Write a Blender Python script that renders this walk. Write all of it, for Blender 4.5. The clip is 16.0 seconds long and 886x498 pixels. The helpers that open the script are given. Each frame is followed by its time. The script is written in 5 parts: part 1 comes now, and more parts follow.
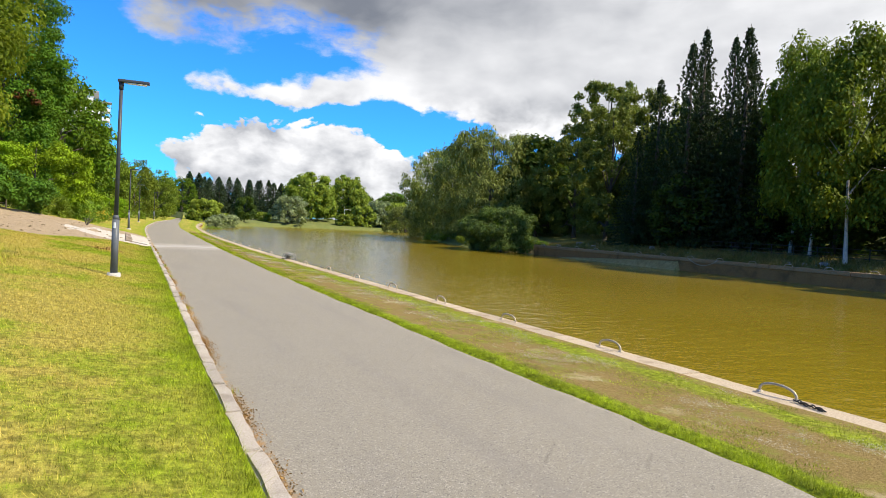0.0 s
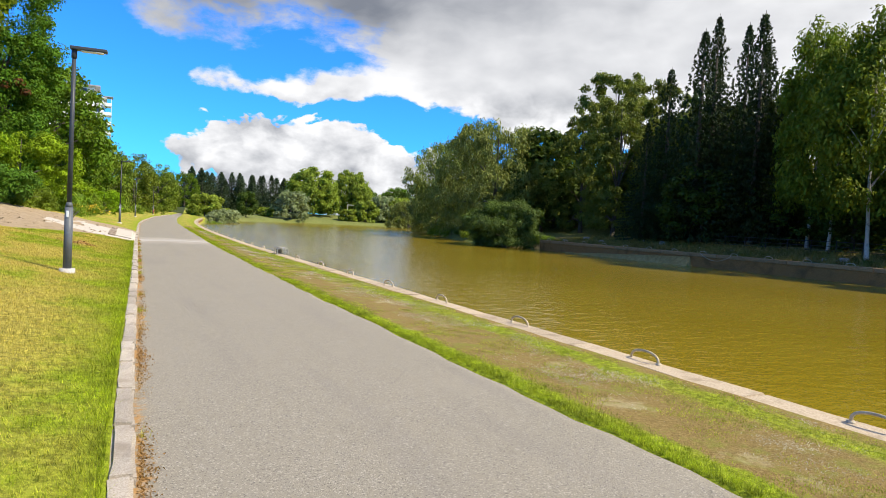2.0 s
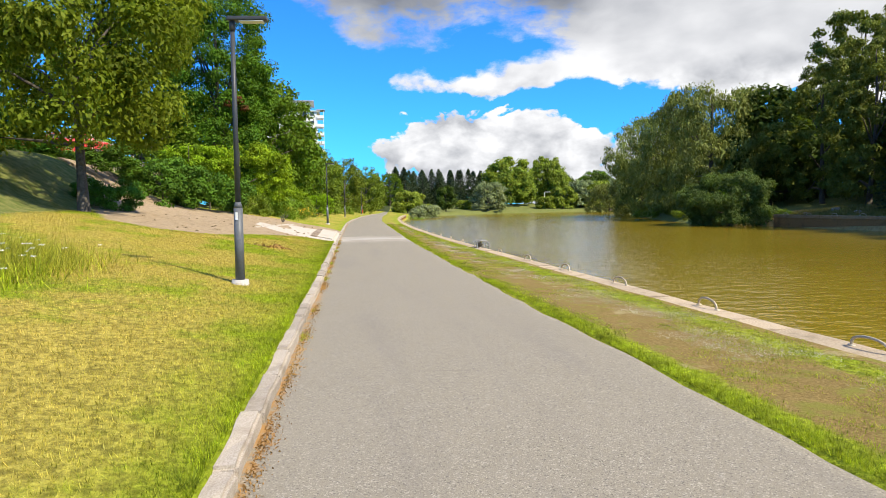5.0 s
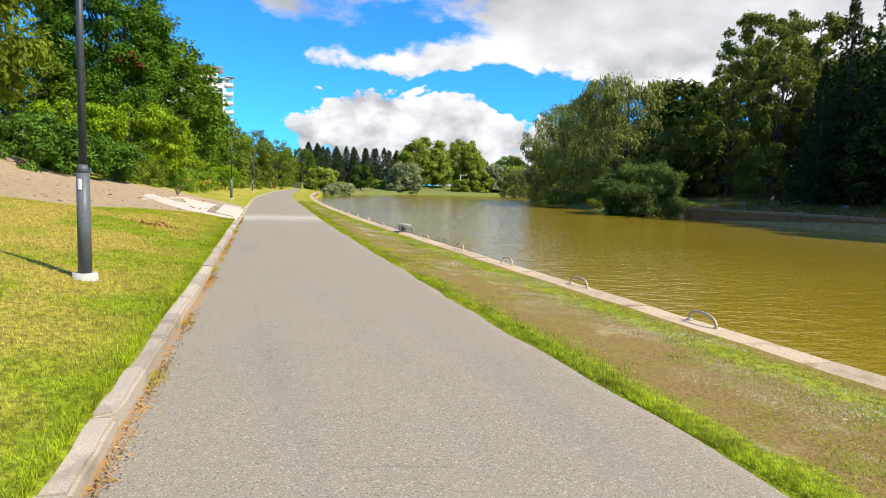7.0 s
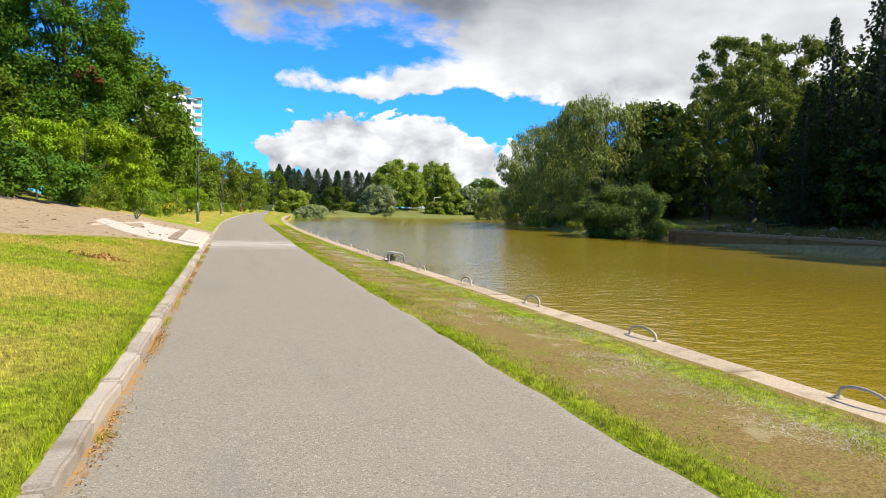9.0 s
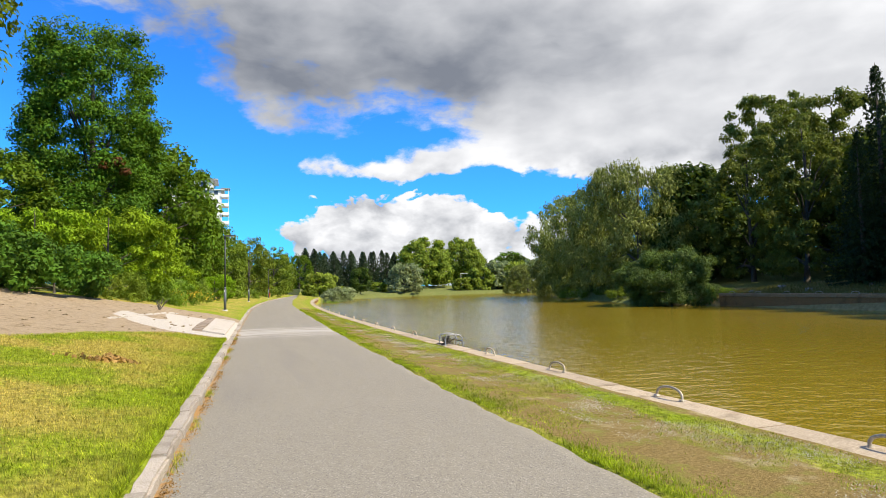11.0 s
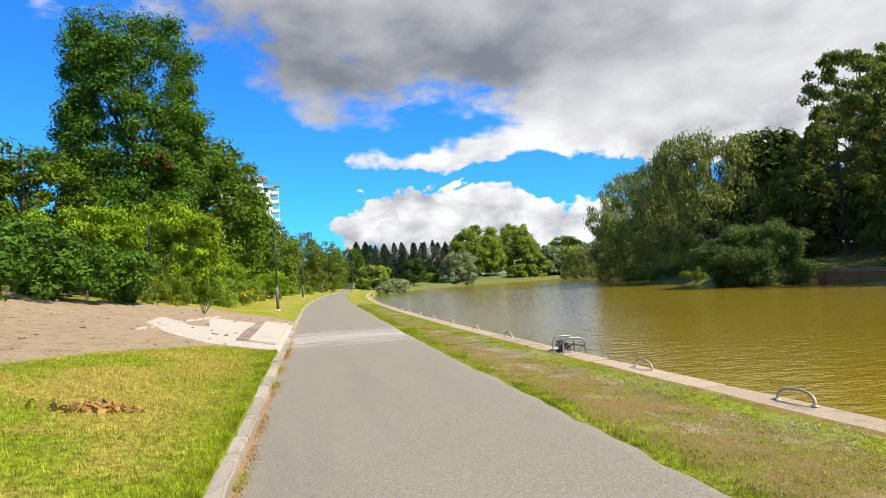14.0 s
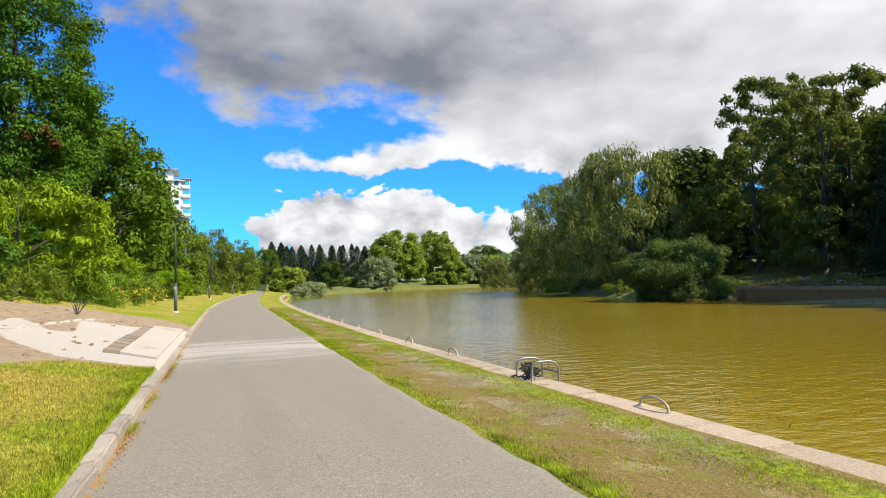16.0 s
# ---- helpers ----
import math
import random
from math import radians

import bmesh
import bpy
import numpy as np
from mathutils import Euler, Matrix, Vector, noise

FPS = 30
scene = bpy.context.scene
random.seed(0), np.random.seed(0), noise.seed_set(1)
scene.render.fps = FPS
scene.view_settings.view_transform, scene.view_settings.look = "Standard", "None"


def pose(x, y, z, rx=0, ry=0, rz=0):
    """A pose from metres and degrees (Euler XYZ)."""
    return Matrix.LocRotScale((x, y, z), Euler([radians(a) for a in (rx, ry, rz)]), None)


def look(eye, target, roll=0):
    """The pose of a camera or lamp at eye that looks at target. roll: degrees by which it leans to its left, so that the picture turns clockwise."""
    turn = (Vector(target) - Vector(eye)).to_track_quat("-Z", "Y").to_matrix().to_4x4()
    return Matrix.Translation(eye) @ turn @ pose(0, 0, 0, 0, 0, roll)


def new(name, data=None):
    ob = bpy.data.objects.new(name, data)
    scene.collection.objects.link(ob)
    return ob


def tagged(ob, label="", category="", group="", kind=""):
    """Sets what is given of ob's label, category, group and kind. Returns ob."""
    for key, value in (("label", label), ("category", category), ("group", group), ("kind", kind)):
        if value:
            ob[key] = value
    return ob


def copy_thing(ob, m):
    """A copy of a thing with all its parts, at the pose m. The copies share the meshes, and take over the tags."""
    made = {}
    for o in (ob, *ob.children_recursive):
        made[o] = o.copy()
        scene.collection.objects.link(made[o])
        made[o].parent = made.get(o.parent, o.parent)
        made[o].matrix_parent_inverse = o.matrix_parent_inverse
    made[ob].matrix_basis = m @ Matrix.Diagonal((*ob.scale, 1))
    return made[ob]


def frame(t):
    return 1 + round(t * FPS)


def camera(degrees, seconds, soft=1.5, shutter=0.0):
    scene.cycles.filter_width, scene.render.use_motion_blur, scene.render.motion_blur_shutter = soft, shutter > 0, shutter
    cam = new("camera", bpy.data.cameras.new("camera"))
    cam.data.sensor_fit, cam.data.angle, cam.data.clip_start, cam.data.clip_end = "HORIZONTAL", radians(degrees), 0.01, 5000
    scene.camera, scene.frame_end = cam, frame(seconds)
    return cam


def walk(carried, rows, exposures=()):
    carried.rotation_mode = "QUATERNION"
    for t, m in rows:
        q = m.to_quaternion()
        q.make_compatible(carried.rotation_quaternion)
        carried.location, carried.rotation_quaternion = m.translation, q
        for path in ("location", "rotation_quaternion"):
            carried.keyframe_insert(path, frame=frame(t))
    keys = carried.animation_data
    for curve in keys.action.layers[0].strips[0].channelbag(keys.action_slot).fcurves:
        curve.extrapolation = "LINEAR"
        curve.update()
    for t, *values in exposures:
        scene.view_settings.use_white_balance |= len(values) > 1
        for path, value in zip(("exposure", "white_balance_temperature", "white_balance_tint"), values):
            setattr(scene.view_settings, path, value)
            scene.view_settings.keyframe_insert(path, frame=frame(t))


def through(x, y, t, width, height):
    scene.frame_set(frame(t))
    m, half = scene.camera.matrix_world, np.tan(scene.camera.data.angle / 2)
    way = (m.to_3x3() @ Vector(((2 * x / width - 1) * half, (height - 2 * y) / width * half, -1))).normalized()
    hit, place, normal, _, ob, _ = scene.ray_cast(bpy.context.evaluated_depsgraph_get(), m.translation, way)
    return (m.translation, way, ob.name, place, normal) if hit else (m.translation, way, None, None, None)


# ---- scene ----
cam = camera(70.0, 16.0, 0.8)
PATH = [
    (0, (-7.605, -4.655, 1.92), (-6.651, -2.899, 1.846), 3.1),
    (0.5, (-7.36, -4.257, 1.852), (-6.342, -2.536, 1.806), 3.9),
    (1, (-7.147, -3.891, 1.829), (-6.08, -2.201, 1.769), 3.7),
    (1.5, (-6.896, -3.515, 1.807), (-5.892, -1.787, 1.728), 3.3),
    (2, (-6.65, -3.052, 1.784), (-5.707, -1.291, 1.696), 3.1),
    (2.5, (-6.324, -2.619, 1.681), (-5.502, -0.799, 1.574), 3.1),
    (3, (-6.101, -2.167, 1.68), (-5.423, -0.289, 1.569), 2.9),
    (3.5, (-5.97, -1.627, 1.69), (-5.435, 0.298, 1.584), 3.2),
    (5.8, (-5.725, 1.348, 1.618), (-5.397, 3.316, 1.471), -1.7),
    (6, (-5.686, 1.562, 1.613), (-5.266, 3.51, 1.451), -1.3),
    (6.5, (-5.6, 2.297, 1.622), (-5.019, 4.201, 1.426), 0.9),
    (7, (-5.55, 2.907, 1.617), (-4.925, 4.796, 1.42), 1.6),
    (7.5, (-5.442, 3.492, 1.626), (-4.656, 5.321, 1.442), 1.3),
    (8, (-5.43, 4.184, 1.635), (-4.636, 6.013, 1.484), 1.1),
    (8.5, (-5.442, 4.844, 1.635), (-4.705, 6.698, 1.494), 1.9),
    (11, (-5.435, 8.259, 1.531), (-4.798, 10.151, 1.648), -1.4),
    (11.5, (-5.367, 9.08, 1.607), (-4.696, 10.955, 1.789), -3.6),
    (12, (-5.341, 9.872, 1.586), (-4.649, 11.738, 1.78), -4.1),
    (12.5, (-5.253, 10.605, 1.579), (-4.511, 12.455, 1.745), -4.7),
    (13, (-5.27, 11.289, 1.567), (-4.584, 13.162, 1.714), -4.8),
    (13.5, (-5.272, 11.901, 1.55), (-4.651, 13.799, 1.66), -4.2),
    (14, (-5.312, 12.436, 1.604), (-4.823, 14.373, 1.693), -3.7),
    (14.5, (-5.307, 12.985, 1.629), (-4.854, 14.931, 1.71), -2.9),
    (15, (-5.15, 13.709, 1.606), (-4.592, 15.628, 1.686), -2.3),
    (15.5, (-5.011, 14.547, 1.585), (-4.356, 16.435, 1.67), -1.9),
    (16, (-4.928, 15.278, 1.559), (-4.195, 17.136, 1.656), -1.7),
]
walk(cam, [(t, look(eye, target, roll)) for t, eye, target, roll in PATH], ((0.0, 0.53, 7520.0, 8.0), (8.5, 0.58, 7520.0, 8.0), (11.5, 0.51, 7520.0, 8.0), (16.0, 0.50, 7520.0, 8.0)))

# ---- light ----
SUN_AZ, SUN_EL = 136.0, 47.0     # clockwise from +y, degrees


def add(nt, kind, ins=None, **attrs):
    n = nt.nodes.new(kind)
    for k, v in attrs.items():
        setattr(n, k, v)
    for k, v in (ins or {}).items():
        s = n.inputs[k]
        if isinstance(v, bpy.types.NodeSocket):
            nt.links.new(v, s)
        else:
            s.default_value = v
    return n


def op(nt, what, a, b=None, c=None, clamp=False):
    ins = {0: a}
    if b is not None:
        ins[1] = b
    if c is not None:
        ins[2] = c
    return add(nt, "ShaderNodeMath", ins, operation=what, use_clamp=clamp).outputs[0]


def mixc(nt, f, a, b):
    n = nt.nodes.new("ShaderNodeMix")
    n.data_type = "RGBA"
    for i, v in ((0, f), (6, a), (7, b)):
        if isinstance(v, bpy.types.NodeSocket):
            nt.links.new(v, n.inputs[i])
        else:
            n.inputs[i].default_value = v if i == 0 else (*v, 1)[:4]
    return n.outputs[2]


def build_world():
    w = bpy.data.worlds.new("sky")
    scene.world = w
    w.use_nodes = True
    nt = w.node_tree
    nt.nodes.clear()
    co = add(nt, "ShaderNodeTexCoord").outputs["Generated"]
    sky = add(nt, "ShaderNodeTexSky", sky_type="NISHITA", sun_disc=False, sun_elevation=radians(SUN_EL), sun_rotation=radians(SUN_AZ))
    sky.air_density, sky.dust_density, sky.ozone_density = 1.0, 0.3, 3.0
    # the way as degrees right of +y and above the level
    sep = add(nt, "ShaderNodeSeparateXYZ", {0: co})
    x, y, z = sep.outputs
    az = op(nt, "MULTIPLY", op(nt, "ARCTAN2", x, y), 57.2958)
    el = op(nt, "MULTIPLY", op(nt, "ARCSINE", z), 57.2958)
    flat = add(nt, "ShaderNodeCombineXYZ", {0: az, 1: op(nt, "MULTIPLY", el, 1.6), 2: 0.0}).outputs[0]
    big = add(nt, "ShaderNodeTexNoise", {"Vector": flat, "Scale": 0.06, "Detail": 5.0, "Roughness": 0.5}).outputs[0]
    puff = add(nt, "ShaderNodeTexNoise", {"Vector": flat, "Scale": 0.24, "Detail": 9.0, "Roughness": 0.6}).outputs[0]
    soft = add(nt, "ShaderNodeTexNoise", {"Vector": flat, "Scale": 0.16, "Detail": 3.0, "Roughness": 0.45}).outputs[0]
    lift = add(nt, "ShaderNodeVectorMath", {0: flat, 1: (1.3, -2.2, 0)}, operation="ADD").outputs[0]
    soft2 = add(nt, "ShaderNodeTexNoise", {"Vector": lift, "Scale": 0.16, "Detail": 3.0, "Roughness": 0.45}).outputs[0]
    wob = add(nt, "ShaderNodeTexNoise", {"Vector": flat, "Scale": 0.13, "Detail": 5.0}).outputs["Color"]
    wob = add(nt, "ShaderNodeVectorMath", {0: wob, 1: (0.5, 0.5, 0.5)}, operation="SUBTRACT").outputs[0]
    wob = add(nt, "ShaderNodeVectorMath", {0: wob, 1: (9.0, 5.5, 0)}, operation="MULTIPLY").outputs[0]
    plain = add(nt, "ShaderNodeCombineXYZ", {0: az, 1: el, 2: 0.0}).outputs[0]
    bent = add(nt, "ShaderNodeVectorMath", {0: plain, 1: wob}, operation="ADD").outputs[0]

    def blob(a, e, ra, re, amp):
        d = add(nt, "ShaderNodeVectorMath", {0: bent, 1: (a, e, 0)}, operation="SUBTRACT").outputs[0]
        d = add(nt, "ShaderNodeVectorMath", {0: d, 1: (1 / ra, 1 / re, 0)}, operation="MULTIPLY").outputs[0]
        d = add(nt, "ShaderNodeVectorMath", {0: d, 1: d}, operation="DOT_PRODUCT").outputs["Value"]
        return op(nt, "MULTIPLY", op(nt, "EXPONENT", op(nt, "MULTIPLY", d, -1.0)), amp)

    def total(rows):
        s = None
        for r in rows:
            b = blob(*r)
            s = b if s is None else op(nt, "ADD", s, b)
        return s

    cover = total([(17, 25, 26, 8.0, 1.6), (3, 16.5, 5.0, 3.2, 0.75), (44, 19, 15, 9, 1.3), (62, 14, 24, 16, 1.2), (34, 13.0, 13, 3.0, 1.0), (18, 11.0, 14, 1.15, 0.95),
                   (10, 5.5, 8.5, 3.6, 1.25), (20, 5.0, 8, 2.9, 1.1), (30, 3.0, 5, 2.4, 0.9), (15, 1.2, 24, 1.6, 0.8), (120, 35, 50, 18, 0.5), (-120, 30, 50, 16, 0.7), (180, 18, 40, 12, 0.7), (0, 75, 400, 22, 0.5)])
    gaps = total([(26, 7.0, 4.0, 1.3, 0.9), (15, 13.4, 6, 0.9, 0.45), (-7, 13, 10, 6, 1.2), (38, 6.8, 4.5, 1.8, 0.6), (14, 9.6, 9, 0.5, 0.3)])
    cover = op(nt, "SUBTRACT", cover, gaps)
    rough = op(nt, "ADD", op(nt, "MULTIPLY", op(nt, "SUBTRACT", big, 0.5), 0.5), op(nt, "MULTIPLY", op(nt, "SUBTRACT", puff, 0.5), 1.25))
    # heaped tops low down, torn and softer sheets above
    low = add(nt, "ShaderNodeMapRange", {"Value": el, "From Min": 9.0, "From Max": 12.5, "To Min": 1.0, "To Max": 0.0}).outputs[0]
    high = op(nt, "SUBTRACT", 1.0, low)
    heap_at = add(nt, "ShaderNodeVectorMath", {0: bent, 1: (1.0, 1.35, 1.0)}, operation="MULTIPLY").outputs[0]
    heap = add(nt, "ShaderNodeTexVoronoi", {"Vector": heap_at, "Scale": 0.42, "Smoothness": 0.35, "Detail": 2.0, "Roughness": 0.55}, feature="SMOOTH_F1").outputs["Distance"]
    streak_at = add(nt, "ShaderNodeVectorMath", {0: bent, 1: (0.30, 1.5, 1.0)}, operation="MULTIPLY").outputs[0]
    streak = add(nt, "ShaderNodeTexNoise", {"Vector": streak_at, "Scale": 0.42, "Detail": 8.0, "Roughness": 0.62}).outputs[0]
    rough = op(nt, "ADD", rough, op(nt, "MULTIPLY", low, op(nt, "MULTIPLY", op(nt, "SUBTRACT", 0.42, heap), 0.55)))
    rough = op(nt, "ADD", rough, op(nt, "MULTIPLY", high, op(nt, "MULTIPLY", op(nt, "SUBTRACT", streak, 0.5), 0.75)))
    dens = op(nt, "ADD", cover, rough)
    mask = add(nt, "ShaderNodeMapRange", {"Value": dens, "From Min": op(nt, "SUBTRACT", 0.40, op(nt, "MULTIPLY", high, 0.14)),
               "From Max": op(nt, "ADD", 0.56, op(nt, "MULTIPLY", high, 0.26))}, interpolation_type="SMOOTHSTEP").outputs[0]
    dark = total([(13, 23.5, 27, 7.0, 0.80), (24, 19.0, 17, 3.6, 0.6), (3, 16.5, 7, 3.6, 0.65), (-4, 21.5, 8, 4.5, 0.65), (14, 16.5, 9, 2.6, 0.25), (11, 3.0, 12, 1.4, 0.45), (38, 13.5, 16, 4.0, 0.30), (58, 16, 20, 10, 0.18)])
    shade = op(nt, "MULTIPLY", op(nt, "SUBTRACT", soft2, soft), 0.7)
    shade = op(nt, "ADD", shade, op(nt, "MULTIPLY", op(nt, "SUBTRACT", puff, 0.5), -0.15))
    shade = op(nt, "ADD", shade, op(nt, "MULTIPLY", low, op(nt, "MULTIPLY", op(nt, "SUBTRACT", heap, 0.50), 0.35)))
    shade = op(nt, "ADD", shade, op(nt, "MULTIPLY", high, op(nt, "MULTIPLY", op(nt, "SUBTRACT", 0.5, streak), 0.22)))
    shade = op(nt, "ADD", shade, op(nt, "MULTIPLY", low, op(nt, "MULTIPLY", op(nt, "SUBTRACT", soft2, puff), 1.3)))
    dark = op(nt, "ADD", op(nt, "MULTIPLY", dark, op(nt, "ADD", op(nt, "MULTIPLY", soft, 0.75), 0.38)), op(nt, "ADD", shade, 0.02), clamp=True)
    white = mixc(nt, op(nt, "MULTIPLY", dark, 0.88), (0.66, 0.71, 0.83), (0.080, 0.105, 0.165))
    blue = add(nt, "ShaderNodeVectorMath", {0: sky.outputs[0], 1: (0.012, 0.088, 0.20)}, operation="MULTIPLY").outputs[0]
    col = mixc(nt, mask, blue, white)
    bg = add(nt, "ShaderNodeBackground", {"Color": col, "Strength": 1.0})
    nt.links.new(bg.outputs[0], add(nt, "ShaderNodeOutputWorld").inputs[0])


build_world()
sun = new("sun", bpy.data.lights.new("sun", "SUN"))
sun.data.energy, sun.data.angle, sun.data.color = 5.0, radians(0.55), (1.0, 0.94, 0.82)
sun.matrix_world = look((math.sin(radians(SUN_AZ)) * math.cos(radians(SUN_EL)) * 90, math.cos(radians(SUN_AZ)) * math.cos(radians(SUN_EL)) * 90, math.sin(radians(SUN_EL)) * 90), (0, 0, 0))

# ---- materials ----


def base(name, rough=0.8, spec=0.3):
    m = bpy.data.materials.new(name)
    m.use_nodes = True
    nt = m.node_tree
    b = nt.nodes["Principled BSDF"]
    b.inputs["Roughness"].default_value, b.inputs["Specular IOR Level"].default_value = rough, spec
    return m, nt, b


def noise_at(nt, scale, detail=5.0, rough=0.55, co=None, stretch=None):
    co = co or add(nt, "ShaderNodeNewGeometry").outputs["Position"]
    if stretch:
        co = add(nt, "ShaderNodeVectorMath", {0: co, 1: stretch}, operation="MULTIPLY").outputs[0]
    return add(nt, "ShaderNodeTexNoise", {"Vector": co, "Scale": scale, "Detail": detail, "Roughness": rough}).outputs[0]


def ramp(nt, f, lo, hi):
    return add(nt, "ShaderNodeMapRange", {"Value": f, "From Min": lo, "From Max": hi}, interpolation_type="SMOOTHSTEP").outputs[0]


def bump(nt, b, h, dist, strength=1.0):
    n = add(nt, "ShaderNodeBump", {"Height": h, "Distance": dist, "Strength": strength})
    nt.links.new(n.outputs[0], b.inputs["Normal"])


def stony(name, c1, c2, c3, fine=60.0, coarse=1.2, rough=0.85, relief=0.01, metal=0.0, vary=0.0):
    """Grain between two tones, with larger stains of a third."""
    m, nt, b = base(name, rough)
    f = noise_at(nt, fine, 4.0, 0.7)
    g = noise_at(nt, coarse, 5.0)
    col = mixc(nt, ramp(nt, f, 0.3, 0.7), c1, c2)
    col = mixc(nt, op(nt, "MULTIPLY", ramp(nt, g, 0.5, 0.72), 0.7), col, c3)
    if vary:
        r = add(nt, "ShaderNodeObjectInfo").outputs["Random"]
        col = add(nt, "ShaderNodeHueSaturation", {"Color": col, "Value": op(nt, "ADD", op(nt, "MULTIPLY", r, vary), 1 - vary / 2)}).outputs[0]
    nt.links.new(col, b.inputs["Base Color"])
    b.inputs["Metallic"].default_value = metal
    bump(nt, b, op(nt, "ADD", f, g), relief, 0.6)
    return m


def leafy(name, c1, c2, c3, through=0.27, gloss=0.6):
    """Leaves: each one differs a little, each plant too; some light comes through."""
    m, nt, b = base(name, gloss, 0.14)
    isl = add(nt, "ShaderNodeNewGeometry").outputs["Random Per Island"]
    obj = add(nt, "ShaderNodeObjectInfo").outputs["Random"]
    big = noise_at(nt, 0.35, 3.0)
    col = mixc(nt, isl, c1, c2)
    col = mixc(nt, op(nt, "MULTIPLY", ramp(nt, big, 0.42, 0.68), 0.8), col, c3)
    col = add(nt, "ShaderNodeHueSaturation", {"Color": col, "Hue": op(nt, "ADD", op(nt, "MULTIPLY", obj, 0.025), 0.4875), "Saturation": 1.0,
                                              "Value": op(nt, "MULTIPLY", op(nt, "ADD", op(nt, "MULTIPLY", obj, 0.3), 0.72), op(nt, "ADD", op(nt, "MULTIPLY", ramp(nt, noise_at(nt, 0.9, 4.0, 0.6), 0.35, 0.65), 0.55), 0.6))}).outputs[0]
    nt.links.new(col, b.inputs["Base Color"])
    tr = add(nt, "ShaderNodeBsdfTranslucent", {"Color": mixc(nt, 0.35, col, (0.25, 0.35, 0.02))})
    mx = add(nt, "ShaderNodeMixShader", {0: through, 1: b.outputs[0], 2: tr.outputs[0]})
    nt.links.new(mx.outputs[0], nt.nodes["Material Output"].inputs[0])
    return m


M_MAPLE = leafy("maple leaves", (0.080, 0.180, 0.010), (0.140, 0.255, 0.017), (0.155, 0.245, 0.018))
M_MAPLEDARK = leafy("dark maple leaves", (0.060, 0.150, 0.010), (0.115, 0.225, 0.017), (0.105, 0.200, 0.015))
M_OLIVE = leafy("olive green leaves", (0.14, 0.18, 0.034), (0.22, 0.25, 0.052), (0.19, 0.22, 0.036))
# brighter copy of the maple leaves; the lit look is mixed into their colour
M_NEARLEAF = leafy("near maple leaves with sunlight in the colour", (0.16, 0.26, 0.018), (0.26, 0.36, 0.03), (0.27, 0.35, 0.035), 0.5)
M_WILLOW = leafy("willow leaves", (0.21, 0.25, 0.06), (0.31, 0.34, 0.095), (0.27, 0.30, 0.06))
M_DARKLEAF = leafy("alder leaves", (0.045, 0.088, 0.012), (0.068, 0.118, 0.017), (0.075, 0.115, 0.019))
M_BIRCH = leafy("birch leaves", (0.15, 0.21, 0.02), (0.21, 0.27, 0.03), (0.19, 0.23, 0.025))
M_BIRCHDIM = leafy("hanging birch leaves", (0.14, 0.20, 0.018), (0.21, 0.27, 0.028), (0.18, 0.23, 0.022))
# pale green raised further, so the sunlit look is part of the colour
M_FARLEAF = leafy("far leaves with sunlight in the colour", (0.26, 0.34, 0.045), (0.36, 0.44, 0.065), (0.31, 0.38, 0.05), 0.5)
M_SUMAC = leafy("bright shrub leaves", (0.22, 0.39, 0.014), (0.31, 0.48, 0.024), (0.27, 0.43, 0.018))
M_HEDGE = leafy("dense shrub leaves", (0.075, 0.20, 0.022), (0.13, 0.29, 0.034), (0.095, 0.23, 0.02))
M_SPRUCE = leafy("spruce needles", (0.016, 0.038, 0.012), (0.028, 0.056, 0.018), (0.026, 0.05, 0.012), 0.08, 0.6)
# paler than the near spruces: distance haze is put into the needle colour
M_HAZESPRUCE = leafy("far spruce needles paled for haze", (0.045, 0.075, 0.035), (0.07, 0.11, 0.05), (0.06, 0.09, 0.035), 0.1, 0.7)
M_BANKGRASS = leafy("dry bank grass", (0.17, 0.125, 0.035), (0.30, 0.23, 0.075), (0.14, 0.14, 0.03), 0.3, 0.7)
M_BUSH = leafy("waterside bush leaves", (0.08, 0.16, 0.03), (0.16, 0.25, 0.07), (0.13, 0.23, 0.03))
M_SILVER = leafy("silver willow leaves", (0.30, 0.36, 0.16), (0.40, 0.46, 0.24), (0.27, 0.34, 0.12))
M_WEED = leafy("tall grass", (0.17, 0.27, 0.02), (0.27, 0.36, 0.045), (0.15, 0.26, 0.02))
M_REDLEAF = leafy("dead red leaves", (0.12, 0.03, 0.015), (0.16, 0.05, 0.02), (0.1, 0.04, 0.02))
M_DRYLEAF = leafy("dry fallen leaves", (0.42, 0.22, 0.06), (0.56, 0.35, 0.13), (0.34, 0.17, 0.06), 0.1)
M_STRAW = leafy("bleached straw", (0.50, 0.45, 0.33), (0.70, 0.65, 0.53), (0.55, 0.50, 0.38), 0.15, 0.8)
M_STALK = leafy("dead brown stalks", (0.17, 0.12, 0.05), (0.42, 0.34, 0.17), (0.30, 0.25, 0.09), 0.1, 0.8)
M_PETAL = stony("white petals", (0.75, 0.75, 0.68), (0.85, 0.85, 0.8), (0.7, 0.7, 0.6), 40, 4, 0.7, 0.0)
M_YELLOW = stony("yellow petals", (0.6, 0.42, 0.03), (0.7, 0.5, 0.05), (0.55, 0.4, 0.04), 40, 4, 0.7, 0.0)
M_BARK = stony("grey brown bark", (0.05, 0.042, 0.033), (0.11, 0.095, 0.075), (0.07, 0.075, 0.05), 9, 1.5, 0.9, 0.05)
M_BIRCHBARK = stony("white birch bark", (0.34, 0.31, 0.26), (0.50, 0.46, 0.40), (0.05, 0.045, 0.04), 30, 3.5, 0.7, 0.02)
